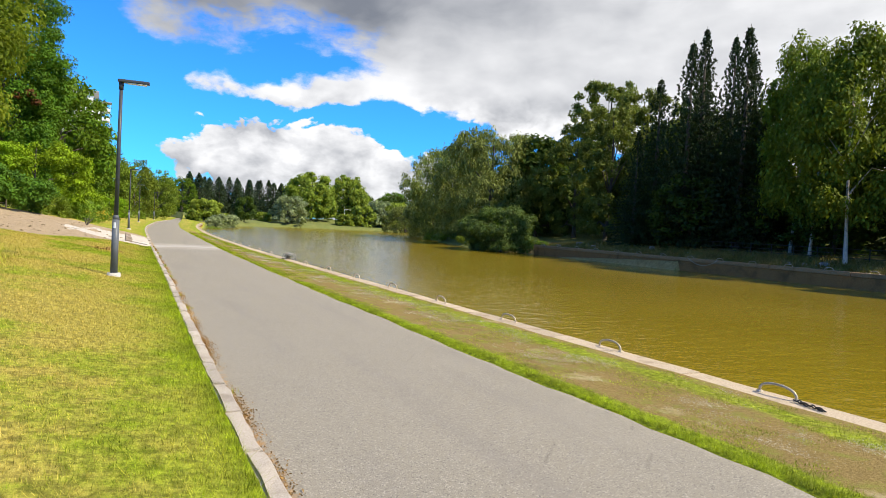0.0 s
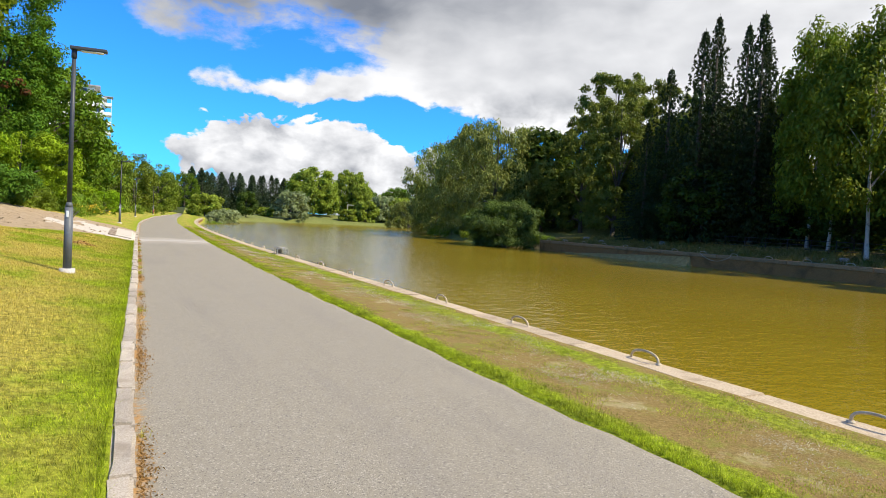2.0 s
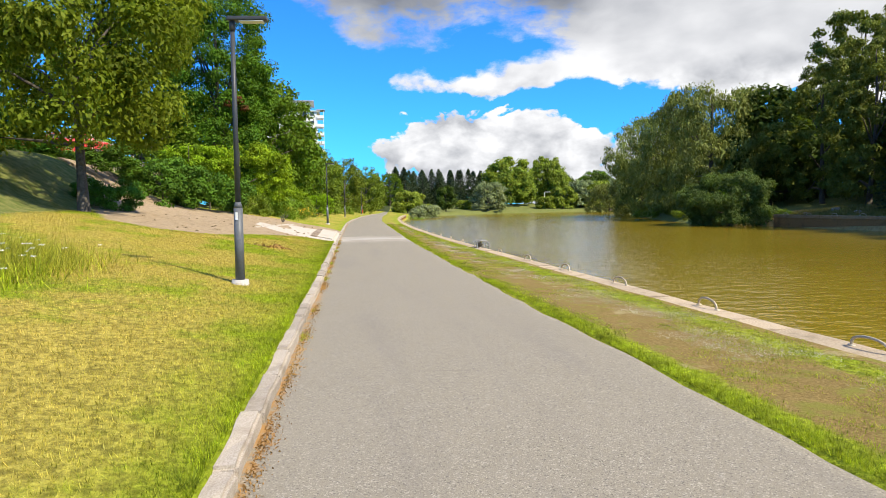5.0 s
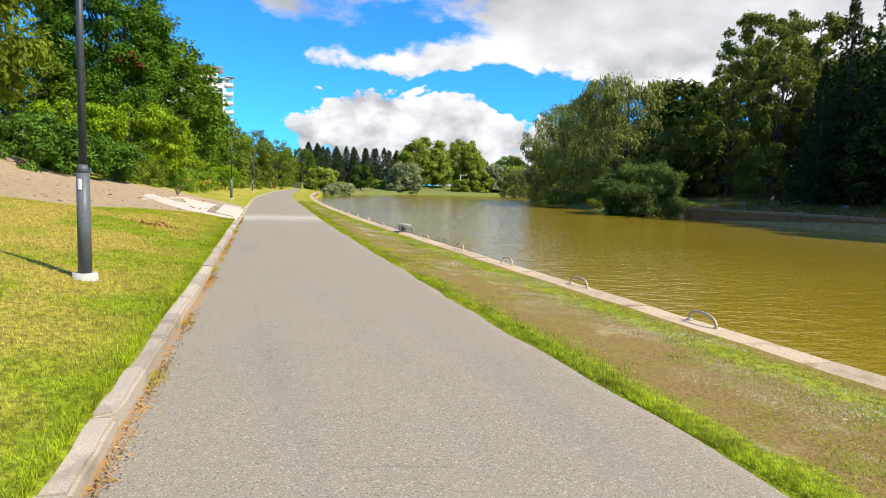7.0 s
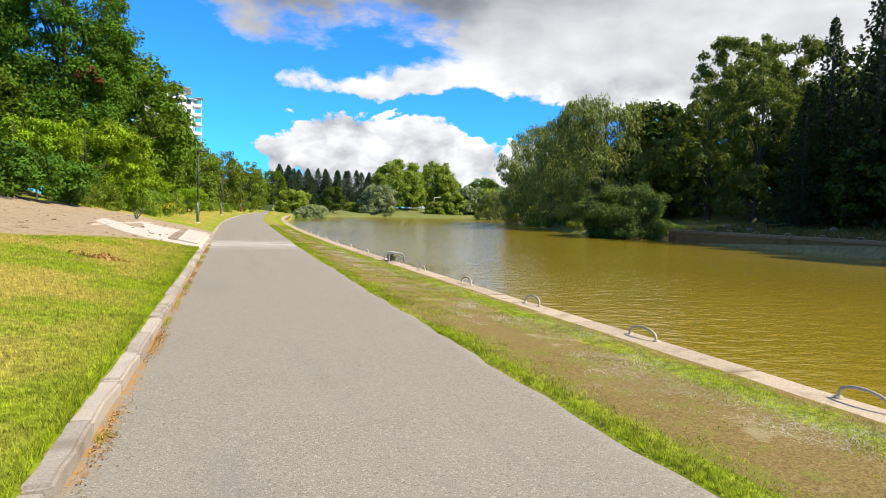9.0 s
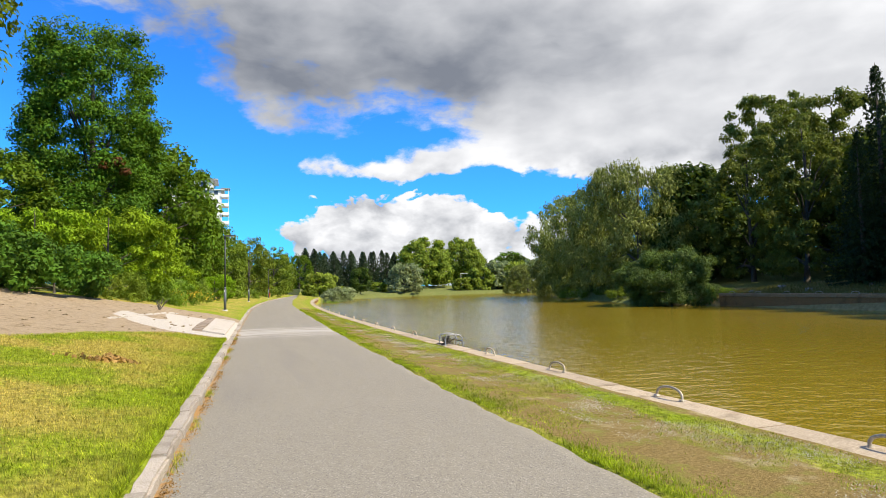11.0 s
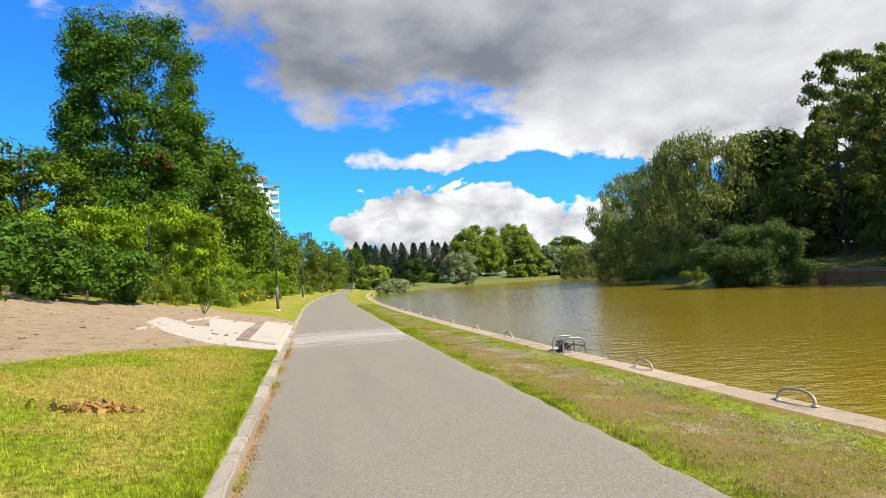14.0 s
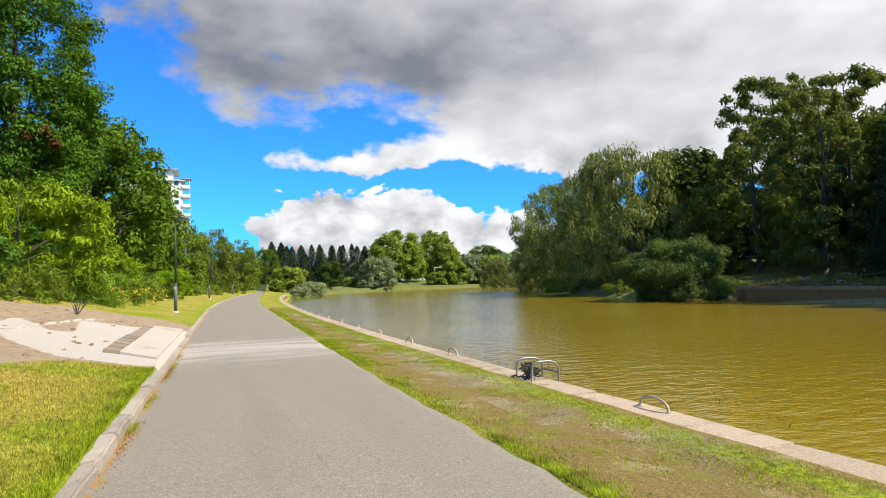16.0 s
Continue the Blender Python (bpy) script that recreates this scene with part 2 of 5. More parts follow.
M_KERB = stony("weathered granite kerb", (0.31, 0.262, 0.205), (0.49, 0.43, 0.35), (0.23, 0.19, 0.14), 90, 3.0, 0.85, 0.02, vary=0.3)
M_COPING = stony("sandy concrete coping", (0.32, 0.25, 0.165), (0.50, 0.405, 0.285), (0.20, 0.15, 0.09), 38, 3.0, 0.85, 0.015, vary=0.22)
M_WALL = stony("stained quay concrete", (0.20, 0.10, 0.032), (0.28, 0.15, 0.055), (0.10, 0.052, 0.018), 14, 0.8, 0.85, 0.03)
M_WALLCAP = stony("grey wall cap", (0.21, 0.13, 0.06), (0.32, 0.21, 0.105), (0.13, 0.078, 0.036), 14, 0.8, 0.85, 0.03, vary=0.2)
M_SLAB = stony("pale sandy concrete", (0.43, 0.375, 0.305), (0.54, 0.485, 0.41), (0.34, 0.29, 0.22), 60, 1.4, 0.9, 0.02)
M_STRIP = stony("brown paving strip", (0.25, 0.19, 0.14), (0.34, 0.27, 0.2), (0.2, 0.16, 0.12), 50, 2.0, 0.9, 0.02, vary=0.2)
M_STEEL = stony("dull galvanised steel", (0.38, 0.32, 0.23), (0.52, 0.45, 0.34), (0.28, 0.22, 0.14), 40, 6.0, 0.5, 0.004, 0.3)
M_GALV = stony("grey galvanised tube", (0.20, 0.21, 0.21), (0.30, 0.31, 0.31), (0.15, 0.15, 0.14), 40, 6.0, 0.4, 0.004, 0.5)
M_CLOD = stony("dry earth clods", (0.24, 0.18, 0.11), (0.36, 0.28, 0.18), (0.18, 0.13, 0.08), 30, 3, 0.95, 0.02, vary=0.3)
M_LAMP = stony("dark grey lamp paint", (0.035, 0.04, 0.045), (0.05, 0.055, 0.06), (0.06, 0.065, 0.07), 30, 3.0, 0.45, 0.001)
M_LAMPLOW = stony("grey lamp sleeve paint", (0.09, 0.10, 0.11), (0.12, 0.13, 0.14), (0.08, 0.085, 0.09), 30, 3.0, 0.45, 0.001)
M_LENS = stony("milky lamp glass", (0.5, 0.5, 0.48), (0.6, 0.6, 0.58), (0.45, 0.45, 0.42), 30, 3, 0.25, 0.0)
M_FOOT = stony("pale concrete footing", (0.36, 0.34, 0.30), (0.48, 0.46, 0.42), (0.28, 0.26, 0.23), 60, 5, 0.9, 0.01)
M_RAIL = stony("black railing paint", (0.015, 0.016, 0.017), (0.03, 0.03, 0.03), (0.04, 0.03, 0.02), 20, 3, 0.5, 0.002)
M_ROPE = stony("dark tangled rope", (0.03, 0.028, 0.025), (0.07, 0.065, 0.055), (0.1, 0.09, 0.07), 80, 9, 0.9, 0.005)
M_ROPEW = stony("pale rope", (0.3, 0.28, 0.22), (0.4, 0.37, 0.3), (0.2, 0.18, 0.14), 80, 9, 0.9, 0.005)
M_PLASTER = stony("white facade render", (0.66, 0.65, 0.62), (0.74, 0.73, 0.70), (0.58, 0.57, 0.55), 4, 0.2, 0.8, 0.01)
M_ROOF = stony("grey roof sheet", (0.3, 0.31, 0.32), (0.38, 0.39, 0.4), (0.25, 0.25, 0.26), 4, 0.4, 0.6, 0.01)
M_GLASS = stony("dark window glass", (0.03, 0.045, 0.06), (0.05, 0.065, 0.08), (0.08, 0.1, 0.12), 2, 0.3, 0.08, 0.0)
M_WHITE = stony("white paint", (0.72, 0.72, 0.7), (0.8, 0.8, 0.78), (0.62, 0.62, 0.6), 10, 1, 0.5, 0.002)
M_RED = stony("red paint", (0.5, 0.02, 0.02), (0.58, 0.03, 0.025), (0.4, 0.02, 0.02), 10, 1, 0.3, 0.001)
M_TYRE = stony("black rubber", (0.012, 0.012, 0.012), (0.025, 0.025, 0.025), (0.03, 0.03, 0.03), 10, 1, 0.8, 0.001)
M_ROCK = stony("grey fieldstone", (0.2, 0.19, 0.17), (0.33, 0.31, 0.28), (0.15, 0.16, 0.12), 12, 2, 0.9, 0.04, vary=0.3)


def asphalt():
    m, nt, b = base("worn pale asphalt", 0.88, 0.25)
    f = noise_at(nt, 110.0, 3.0, 0.7)
    vor = add(nt, "ShaderNodeTexVoronoi", {"Vector": add(nt, "ShaderNodeNewGeometry").outputs["Position"], "Scale": 105.0}).outputs["Color"]
    chip = add(nt, "ShaderNodeSeparateXYZ", {0: vor}).outputs[0]
    g = noise_at(nt, 0.7, 6.0, 0.6)
    h = noise_at(nt, 0.9, 4.0, 0.5, stretch=(2.2, 0.22, 1))
    col = mixc(nt, ramp(nt, f, 0.25, 0.75), (0.212, 0.188, 0.142), (0.290, 0.260, 0.200))
    col = mixc(nt, ramp(nt, chip, 0.80, 0.97), col, (0.37, 0.335, 0.27))
    col = mixc(nt, ramp(nt, op(nt, "SUBTRACT", 1.0, chip), 0.88, 0.98), col, (0.15, 0.134, 0.112))
    col = mixc(nt, op(nt, "MULTIPLY", ramp(nt, g, 0.45, 0.75), 0.35), col, (0.29, 0.258, 0.20))
    col = mixc(nt, op(nt, "MULTIPLY", ramp(nt, h, 0.5, 0.7), 0.25), col, (0.185, 0.167, 0.147))
    # pale sand tracked across by the open dig, and orange litter along the kerb
    sand = add(nt, "ShaderNodeAttribute", attribute_name="sand").outputs["Fac"]
    st = noise_at(nt, 1.5, 6.0, 0.65, stretch=(0.35, 1.6, 1))
    col = mixc(nt, op(nt, "MULTIPLY", ramp(nt, op(nt, "MULTIPLY", st, sand), 0.22, 0.55), 0.9), col, (0.44, 0.40, 0.34))
    edge = add(nt, "ShaderNodeAttribute", attribute_name="edge").outputs["Fac"]
    lit = noise_at(nt, 9.0, 6.0, 0.7)
    lit2 = noise_at(nt, 1.1, 3.0)
    col = mixc(nt, ramp(nt, op(nt, "MULTIPLY", op(nt, "MULTIPLY", edge, lit), op(nt, "ADD", lit2, 0.5)), 0.36, 0.56), col, (0.36, 0.205, 0.075))
    # thin cracks
    cr = add(nt, "ShaderNodeTexVoronoi", {"Vector": add(nt, "ShaderNodeVectorMath", {0: add(nt, "ShaderNodeNewGeometry").outputs["Position"],
             1: add(nt, "ShaderNodeVectorMath", {0: add(nt, "ShaderNodeTexNoise", {"Scale": 1.5, "Detail": 4.0}).outputs["Color"], 1: (0.5, 0.5, 0)}, operation="MULTIPLY").outputs[0]}, operation="ADD").outputs[0],
             "Scale": 0.28}, feature="DISTANCE_TO_EDGE").outputs["Distance"]
    crack = op(nt, "MULTIPLY", ramp(nt, op(nt, "SUBTRACT", 0.004, cr), 0.0, 0.004), ramp(nt, lit2, 0.52, 0.62))
    col = mixc(nt, op(nt, "MULTIPLY", crack, 0.25), col, (0.06, 0.05, 0.045))
    nt.links.new(col, b.inputs["Base Color"])
    bump(nt, b, op(nt, "ADD", f, op(nt, "MULTIPLY", chip, 0.6)), 0.006, 0.7)
    return m


def turf():
    """The ground: mown grass with dry patches, bare earth, pale sand, and the worn strip by the quay."""
    m, nt, b = base("ground turf and earth", 0.95, 0.1)
    n1, n2, n3 = noise_at(nt, 38.0, 5.0, 0.7), noise_at(nt, 0.55, 5.0, 0.6), noise_at(nt, 3.2, 5.0, 0.65)

    def mask(name, w=0.5):
        a = add(nt, "ShaderNodeAttribute", attribute_name=name).outputs["Fac"]
        return ramp(nt, op(nt, "ADD", a, op(nt, "MULTIPLY", op(nt, "SUBTRACT", n3, 0.5), w)), 0.42, 0.58)

    green = mixc(nt, ramp(nt, n1, 0.3, 0.7), (0.16, 0.215, 0.012), (0.26, 0.31, 0.026))
    dry = mixc(nt, ramp(nt, n1, 0.3, 0.7), (0.31, 0.24, 0.05), (0.42, 0.33, 0.085))
    col = mixc(nt, op(nt, "MULTIPLY", ramp(nt, op(nt, "ADD", n2, op(nt, "MULTIPLY", n3, 0.25)), 0.48, 0.69), 0.9), green, dry)
    lush = add(nt, "ShaderNodeAttribute", attribute_name="lush").outputs["Fac"]
    col = mixc(nt, lush, col, green)
    tuft = ramp(nt, noise_at(nt, 13.0, 5.0, 0.7), 0.36, 0.64)
    col = add(nt, "ShaderNodeHueSaturation", {"Color": col, "Value": op(nt, "ADD", op(nt, "MULTIPLY", tuft, 0.75), 0.6)}).outputs[0]
    wild = mixc(nt, ramp(nt, n3, 0.35, 0.7), (0.10, 0.13, 0.03), (0.20, 0.20, 0.07))
    col = mixc(nt, mask("wild"), col, wild)
    col = mixc(nt, mask("bank", 0.3), col, mixc(nt, ramp(nt, n3, 0.3, 0.7), (0.22, 0.16, 0.06), (0.36, 0.27, 0.11)))
    soil = mixc(nt, ramp(nt, n1, 0.3, 0.75), (0.15, 0.10, 0.032), (0.34, 0.245, 0.092))
    worn = mixc(nt, op(nt, "MULTIPLY", ramp(nt, n3, 0.48, 0.66), 0.7), soil, (0.20, 0.215, 0.035))
    worn = mixc(nt, op(nt, "MULTIPLY", ramp(nt, noise_at(nt, 1.1, 5.0, 0.7), 0.56, 0.70), 0.6), worn, (0.44, 0.375, 0.21))
    col = mixc(nt, mask("worn", 0.7), col, worn)
    dirt = mixc(nt, ramp(nt, n1, 0.25, 0.75), (0.30, 0.225, 0.14), (0.45, 0.35, 0.24))
    dirt = mixc(nt, op(nt, "MULTIPLY", ramp(nt, noise_at(nt, 11.0, 6.0, 0.75), 0.48, 0.66), 0.7), dirt, (0.22, 0.16, 0.095))
    dirt = mixc(nt, op(nt, "MULTIPLY", ramp(nt, n3, 0.45, 0.7), 0.7), dirt, (0.20, 0.145, 0.085))
    col = mixc(nt, mask("dirt"), col, dirt)
    col = mixc(nt, mask("sand", 0.35), col, mixc(nt, ramp(nt, n1, 0.3, 0.7), (0.42, 0.37, 0.30), (0.58, 0.53, 0.46)))
    nt.links.new(col, b.inputs["Base Color"])
    bump(nt, b, op(nt, "ADD", n1, op(nt, "MULTIPLY", n3, 1.5)), 0.03, 0.8)
    return m


def water_mat():
    m, nt, b = base("murky brown water", 0.10, 0.45)
    n = noise_at(nt, 0.06, 4.0)
    col = mixc(nt, ramp(nt, n, 0.35, 0.65), (0.205, 0.150, 0.012), (0.235, 0.172, 0.018))
    nt.links.new(col, b.inputs["Base Color"])
    b.inputs["IOR"].default_value = 1.33
    r1 = noise_at(nt, 2.0, 3.0, 0.55, stretch=(0.75, 1.2, 1))
    r2 = noise_at(nt, 5.5, 2.0, 0.5, stretch=(0.8, 1.2, 1))
    calm = ramp(nt, noise_at(nt, 0.045, 2.0), 0.35, 0.65)
    h = op(nt, "ADD", op(nt, "MULTIPLY", r1, op(nt, "ADD", op(nt, "MULTIPLY", calm, 0.4), 0.45)), op(nt, "MULTIPLY", r2, 0.22))
    # gusts ruffle the upper reach more
    place = add(nt, "ShaderNodeSeparateXYZ", {0: add(nt, "ShaderNodeNewGeometry").outputs["Position"]})
    wind = add(nt, "ShaderNodeMapRange", {"Value": place.outputs[1], "From Min": 10.0, "From Max": 50.0, "To Min": 0.75, "To Max": 0.9}).outputs[0]
    bump(nt, b, op(nt, "MULTIPLY", h, wind), 0.095, 0.9)
    return m


def blade_mat():
    """Grass blades: green or dried out, in the same patches as the turf below."""
    m, nt, b = base("grass blades", 0.6, 0.25)
    isl = add(nt, "ShaderNodeNewGeometry").outputs["Random Per Island"]
    n2, n3 = noise_at(nt, 0.55, 5.0, 0.6), noise_at(nt, 3.2, 5.0, 0.65)
    green = mixc(nt, isl, (0.17, 0.25, 0.008), (0.39, 0.465, 0.020))
    dry = mixc(nt, isl, (0.38, 0.28, 0.045), (0.68, 0.53, 0.13))
    f = op(nt, "ADD", ramp(nt, op(nt, "ADD", n2, op(nt, "MULTIPLY", n3, 0.25)), 0.48, 0.69), op(nt, "MULTIPLY", op(nt, "SUBTRACT", isl, 0.55), 0.7), clamp=True)
    lush = add(nt, "ShaderNodeAttribute", attribute_name="lush").outputs["Fac"]
    tone = op(nt, "ADD", op(nt, "MULTIPLY", ramp(nt, noise_at(nt, 2.6, 5.0, 0.7), 0.33, 0.67), 0.75), 0.6)
    green = add(nt, "ShaderNodeHueSaturation", {"Color": green, "Value": tone}).outputs[0]
    col = mixc(nt, op(nt, "MULTIPLY", f, op(nt, "SUBTRACT", 1.0, lush)), green, dry)
    tuft = ramp(nt, noise_at(nt, 13.0, 5.0, 0.7), 0.36, 0.64)
    col = add(nt, "ShaderNodeHueSaturation", {"Color": col, "Value": op(nt, "ADD", op(nt, "MULTIPLY", tuft, 0.7), 0.65)}).outputs[0]
    nt.links.new(col, b.inputs["Base Color"])
    tr = add(nt, "ShaderNodeBsdfTranslucent", {"Color": col})
    mx = add(nt, "ShaderNodeMixShader", {0: 0.45, 1: b.outputs[0], 2: tr.outputs[0]})
    nt.links.new(mx.outputs[0], nt.nodes["Material Output"].inputs[0])
    return m


M_BLADE = blade_mat()
M_ASPHALT, M_TURF, M_WATER = asphalt(), turf(), water_mat()

# ---- plan ----
WATER = -0.92
YS = (-60, 0, 12, 28, 57, 70, 97, 130, 175)
LEFT = (-7.4, -6.53, -6.0, -5.38, -4.05, -3.1, -0.4, 4.4, 10.0)
RIGHT = (-2.9, -2.88, -2.69, -2.15, -0.65, 0.15, 2.6, 6.4, 11.6)


def soft_line(ys, xs):
    """A smooth line through a few places of the plan."""
    yy = np.arange(-60, 176, 1.0)
    xx = np.interp(yy, ys, xs)
    k = np.ones(9) / 9
    pad = np.r_[xx[0] - np.arange(4, 0, -1) * (xx[1] - xx[0]), xx, xx[-1] + np.arange(1, 5) * (xx[-1] - xx[-2])]
    return yy, np.convolve(pad, k, "valid")


L_LINE, R_LINE = soft_line(YS, LEFT), soft_line(YS, RIGHT)


def left_x(y):
    return np.interp(y, *L_LINE)


def right_x(y):
    return np.interp(y, *R_LINE)


def quay_x(y):
    y = np.minimum(y, 125.0)
    return np.where(y > 20, 0.00092 * (y - 20) ** 2, 0.0) + 0.1


WALL_X, WALL_TOP, WALL_END = 37.6, 0.25, 56.0
SHORE = ([(0.1, -80)] + [(float(quay_x(y)), y) for y in range(-8, 116, 4)] +
         [(9.5, 120), (13, 130), (20, 152), (33, 166), (48, 176), (70, 180), (88, 178), (120, 186), (124, 174), (98, 164), (82, 152), (64, 130), (50, 106), (42, 88), (37, 71), (37.2, 60), (WALL_X + 0.2, 56), (WALL_X + 0.2, -80)])


def shore_distance(x, y):
    """Metres from the water's edge, below nothing in the water."""
    p = np.array(SHORE, float)
    a, b = p, np.roll(p, -1, 0)
    best = np.full(x.shape, 1e9)
    inside = np.zeros(x.shape, bool)
    for (ax, ay), (bx, by) in zip(a, b):
        dx, dy = bx - ax, by - ay
        t = np.clip(((x - ax) * dx + (y - ay) * dy) / (dx * dx + dy * dy), 0, 1)
        best = np.minimum(best, np.hypot(x - ax - t * dx, y - ay - t * dy))
        if dy:
            inside ^= ((ay > y) != (by > y)) & (x < dx * (y - ay) / dy + ax)
    return np.where(inside, -best, best)


def wavy(x, y, s, seed=0.0):
    return np.sin(x * s + 1.3 * np.sin(y * s * 0.7 + seed) + seed) * np.cos(y * s * 0.9 + 1.1 * np.sin(x * s * 0.6) + 2 * seed)


def ground_z(x, y):
    x, y = np.asarray(x, float), np.asarray(y, float)
    l, r, q = left_x(y), right_x(y), quay_x(y)
    d = shore_distance(x, y)
    side = np.maximum(l - 0.14 - x, 0)
    slope = np.interp(y, (-20, 5, 11, 18, 25, 31, 38, 50, 90), (0.14, 0.14, 0.15, 0.155, 0.168, 0.19, 0.20, 0.15, 0.12))
    hill = 0.20 + slope * np.where(side < 9, side, 9 + 6 * (1 - np.exp(-(side - 9) / 9))) + 0.025 * wavy(x, y, 0.9) * np.minimum(side, 1) + 0.10 * wavy(x, y, 0.33, 2) * np.clip(side - 3, 0, 1)
    step = np.clip((side - 8.6) / 4.5, 0, 1)
    hill = hill + 1.9 * step * step * (3 - 2 * step) * np.clip((58 - y) / 14, 0, 1) * np.clip((y - 8) / 12, 0, 1)
    strip = 0.09 + (0.008 - 0.09) * np.clip((x - r) / np.maximum(q - 0.44 - r, 0.3), 0, 1) + 0.008 * wavy(x, y, 3.1) - 0.06 * np.clip((x - q + 0.44) / 0.1, 0, 1)
    bank = WATER - 0.1 + 0.5 * np.minimum(np.maximum(d, 0), 1.4) + 0.10 * np.clip(d - 1.4, 0, 20) + 0.05 * wavy(x, y, 0.5)
    wallside = WALL_TOP - 0.08 + np.clip(x - WALL_X - 0.5, 0, 7.5) * 0.13 + np.clip(x - WALL_X - 8, 0, 30) * 0.03
    f = np.clip((WALL_END + 4 - y) / 8, 0, 1)
    bank = np.where(x > 20, bank * (1 - f) + wallside * f + 0.11 * np.clip(x - 60, 0, 45) * np.clip((125 - y) / 25, 0, 1), bank)
    bed = np.maximum(WATER - 1.6, WATER - 0.1 + 0.45 * d)
    z = np.where(x < l - 0.13, hill, np.where(x < r, 0.05, np.where((x < q) & (y < 118), strip, bank)))
    far = np.clip((y - 100) / 30, 0, 1)
    z = np.where((x >= r) & (y > 100), strip * (1 - far) + np.maximum(bank, 0.02) * far, z)
    return np.where(d < 0, bed, z)


def link(name, data, material, parent=None, label=""):
    data.materials.append(material)
    ob = new(name, data)
    if parent is not None:
        ob.parent = parent
    return tagged(ob, label)


def mesh_of(name, verts, faces, smooth=True):
    me = bpy.data.meshes.new(name)
    me.from_pydata([tuple(v) for v in verts], [], faces)
    if smooth:
        me.shade_smooth()
    me.update()
    return me


def part(name, bm, material, parent=None, label="", smooth=False):
    me = bpy.data.meshes.new(name)
    bm.to_mesh(me)
    bm.free()
    if smooth:
        me.shade_smooth()
    return link(name, me, material, parent, label)


def sheet(xs, ys_rows, z):
    """A grid mesh from 2D arrays."""
    n, m = xs.shape
    verts = np.stack([xs, ys_rows, z], -1).reshape(-1, 3)
    i = np.arange(n * m).reshape(n, m)
    faces = np.stack([i[:-1, :-1], i[:-1, 1:], i[1:, 1:], i[1:, :-1]], -1).reshape(-1, 4)
    return verts, faces


def quick_mesh(name, verts, faces, smooth=True):
    """A mesh from arrays of places and of quads."""
    me = bpy.data.meshes.new(name)
    k = faces.shape[1]
    me.vertices.add(len(verts))
    me.vertices.foreach_set("co", np.asarray(verts, np.float32).ravel())
    me.loops.add(faces.size)
    me.loops.foreach_set("vertex_index", faces.astype(np.int32).ravel())
    me.polygons.add(len(faces))
    me.polygons.foreach_set("loop_start", np.arange(0, faces.size, k, dtype=np.int32))
    me.update(calc_edges=True)
    if smooth:
        me.shade_smooth()
    return me


def attribute(me, name, values):
    a = me.attributes.new(name, "FLOAT", "POINT")
    a.data.foreach_set("value", np.asarray(values, np.float32).ravel())


def inside_soft(x, y, poly, soft):
    """0 to 1 over an outline of the plan: 0.5 on the line."""
    p = np.array(poly, float)
    best, ins = np.full(x.shape, 1e9), np.zeros(x.shape, bool)
    for (ax, ay), (bx, by) in zip(p, np.roll(p, -1, 0)):
        dx, dy = bx - ax, by - ay
        t = np.clip(((x - ax) * dx + (y - ay) * dy) / (dx * dx + dy * dy), 0, 1)
        best = np.minimum(best, np.hypot(x - ax - t * dx, y - ay - t * dy))
        if dy:
            ins ^= ((ay > y) != (by > y)) & (x < dx * (y - ay) / dy + ax)
    return np.clip(0.5 + np.where(ins, best, -best) / soft, 0, 1)


DIRT = [(-4.9, 27.2), (-6.9, 27.0), (-7.8, 25.6), (-8.6, 24.4), (-9.7, 22.2), (-10.8, 20.6), (-12.5, 21.5), (-14, 25), (-16, 31), (-19, 33), (-19, 36), (-13.5, 36), (-10.5, 39), (-8.0, 41), (-6.5, 41.5), (-4.6, 38)]
SAND = [(-5.1, 27.2), (-7.0, 27.4), (-8.3, 29.6), (-9.2, 32.0), (-9.3, 35.0), (-7.9, 31.6), (-7.5, 32.0), (-7.9, 35.6), (-6.7, 35.4), (-4.9, 36.6)]


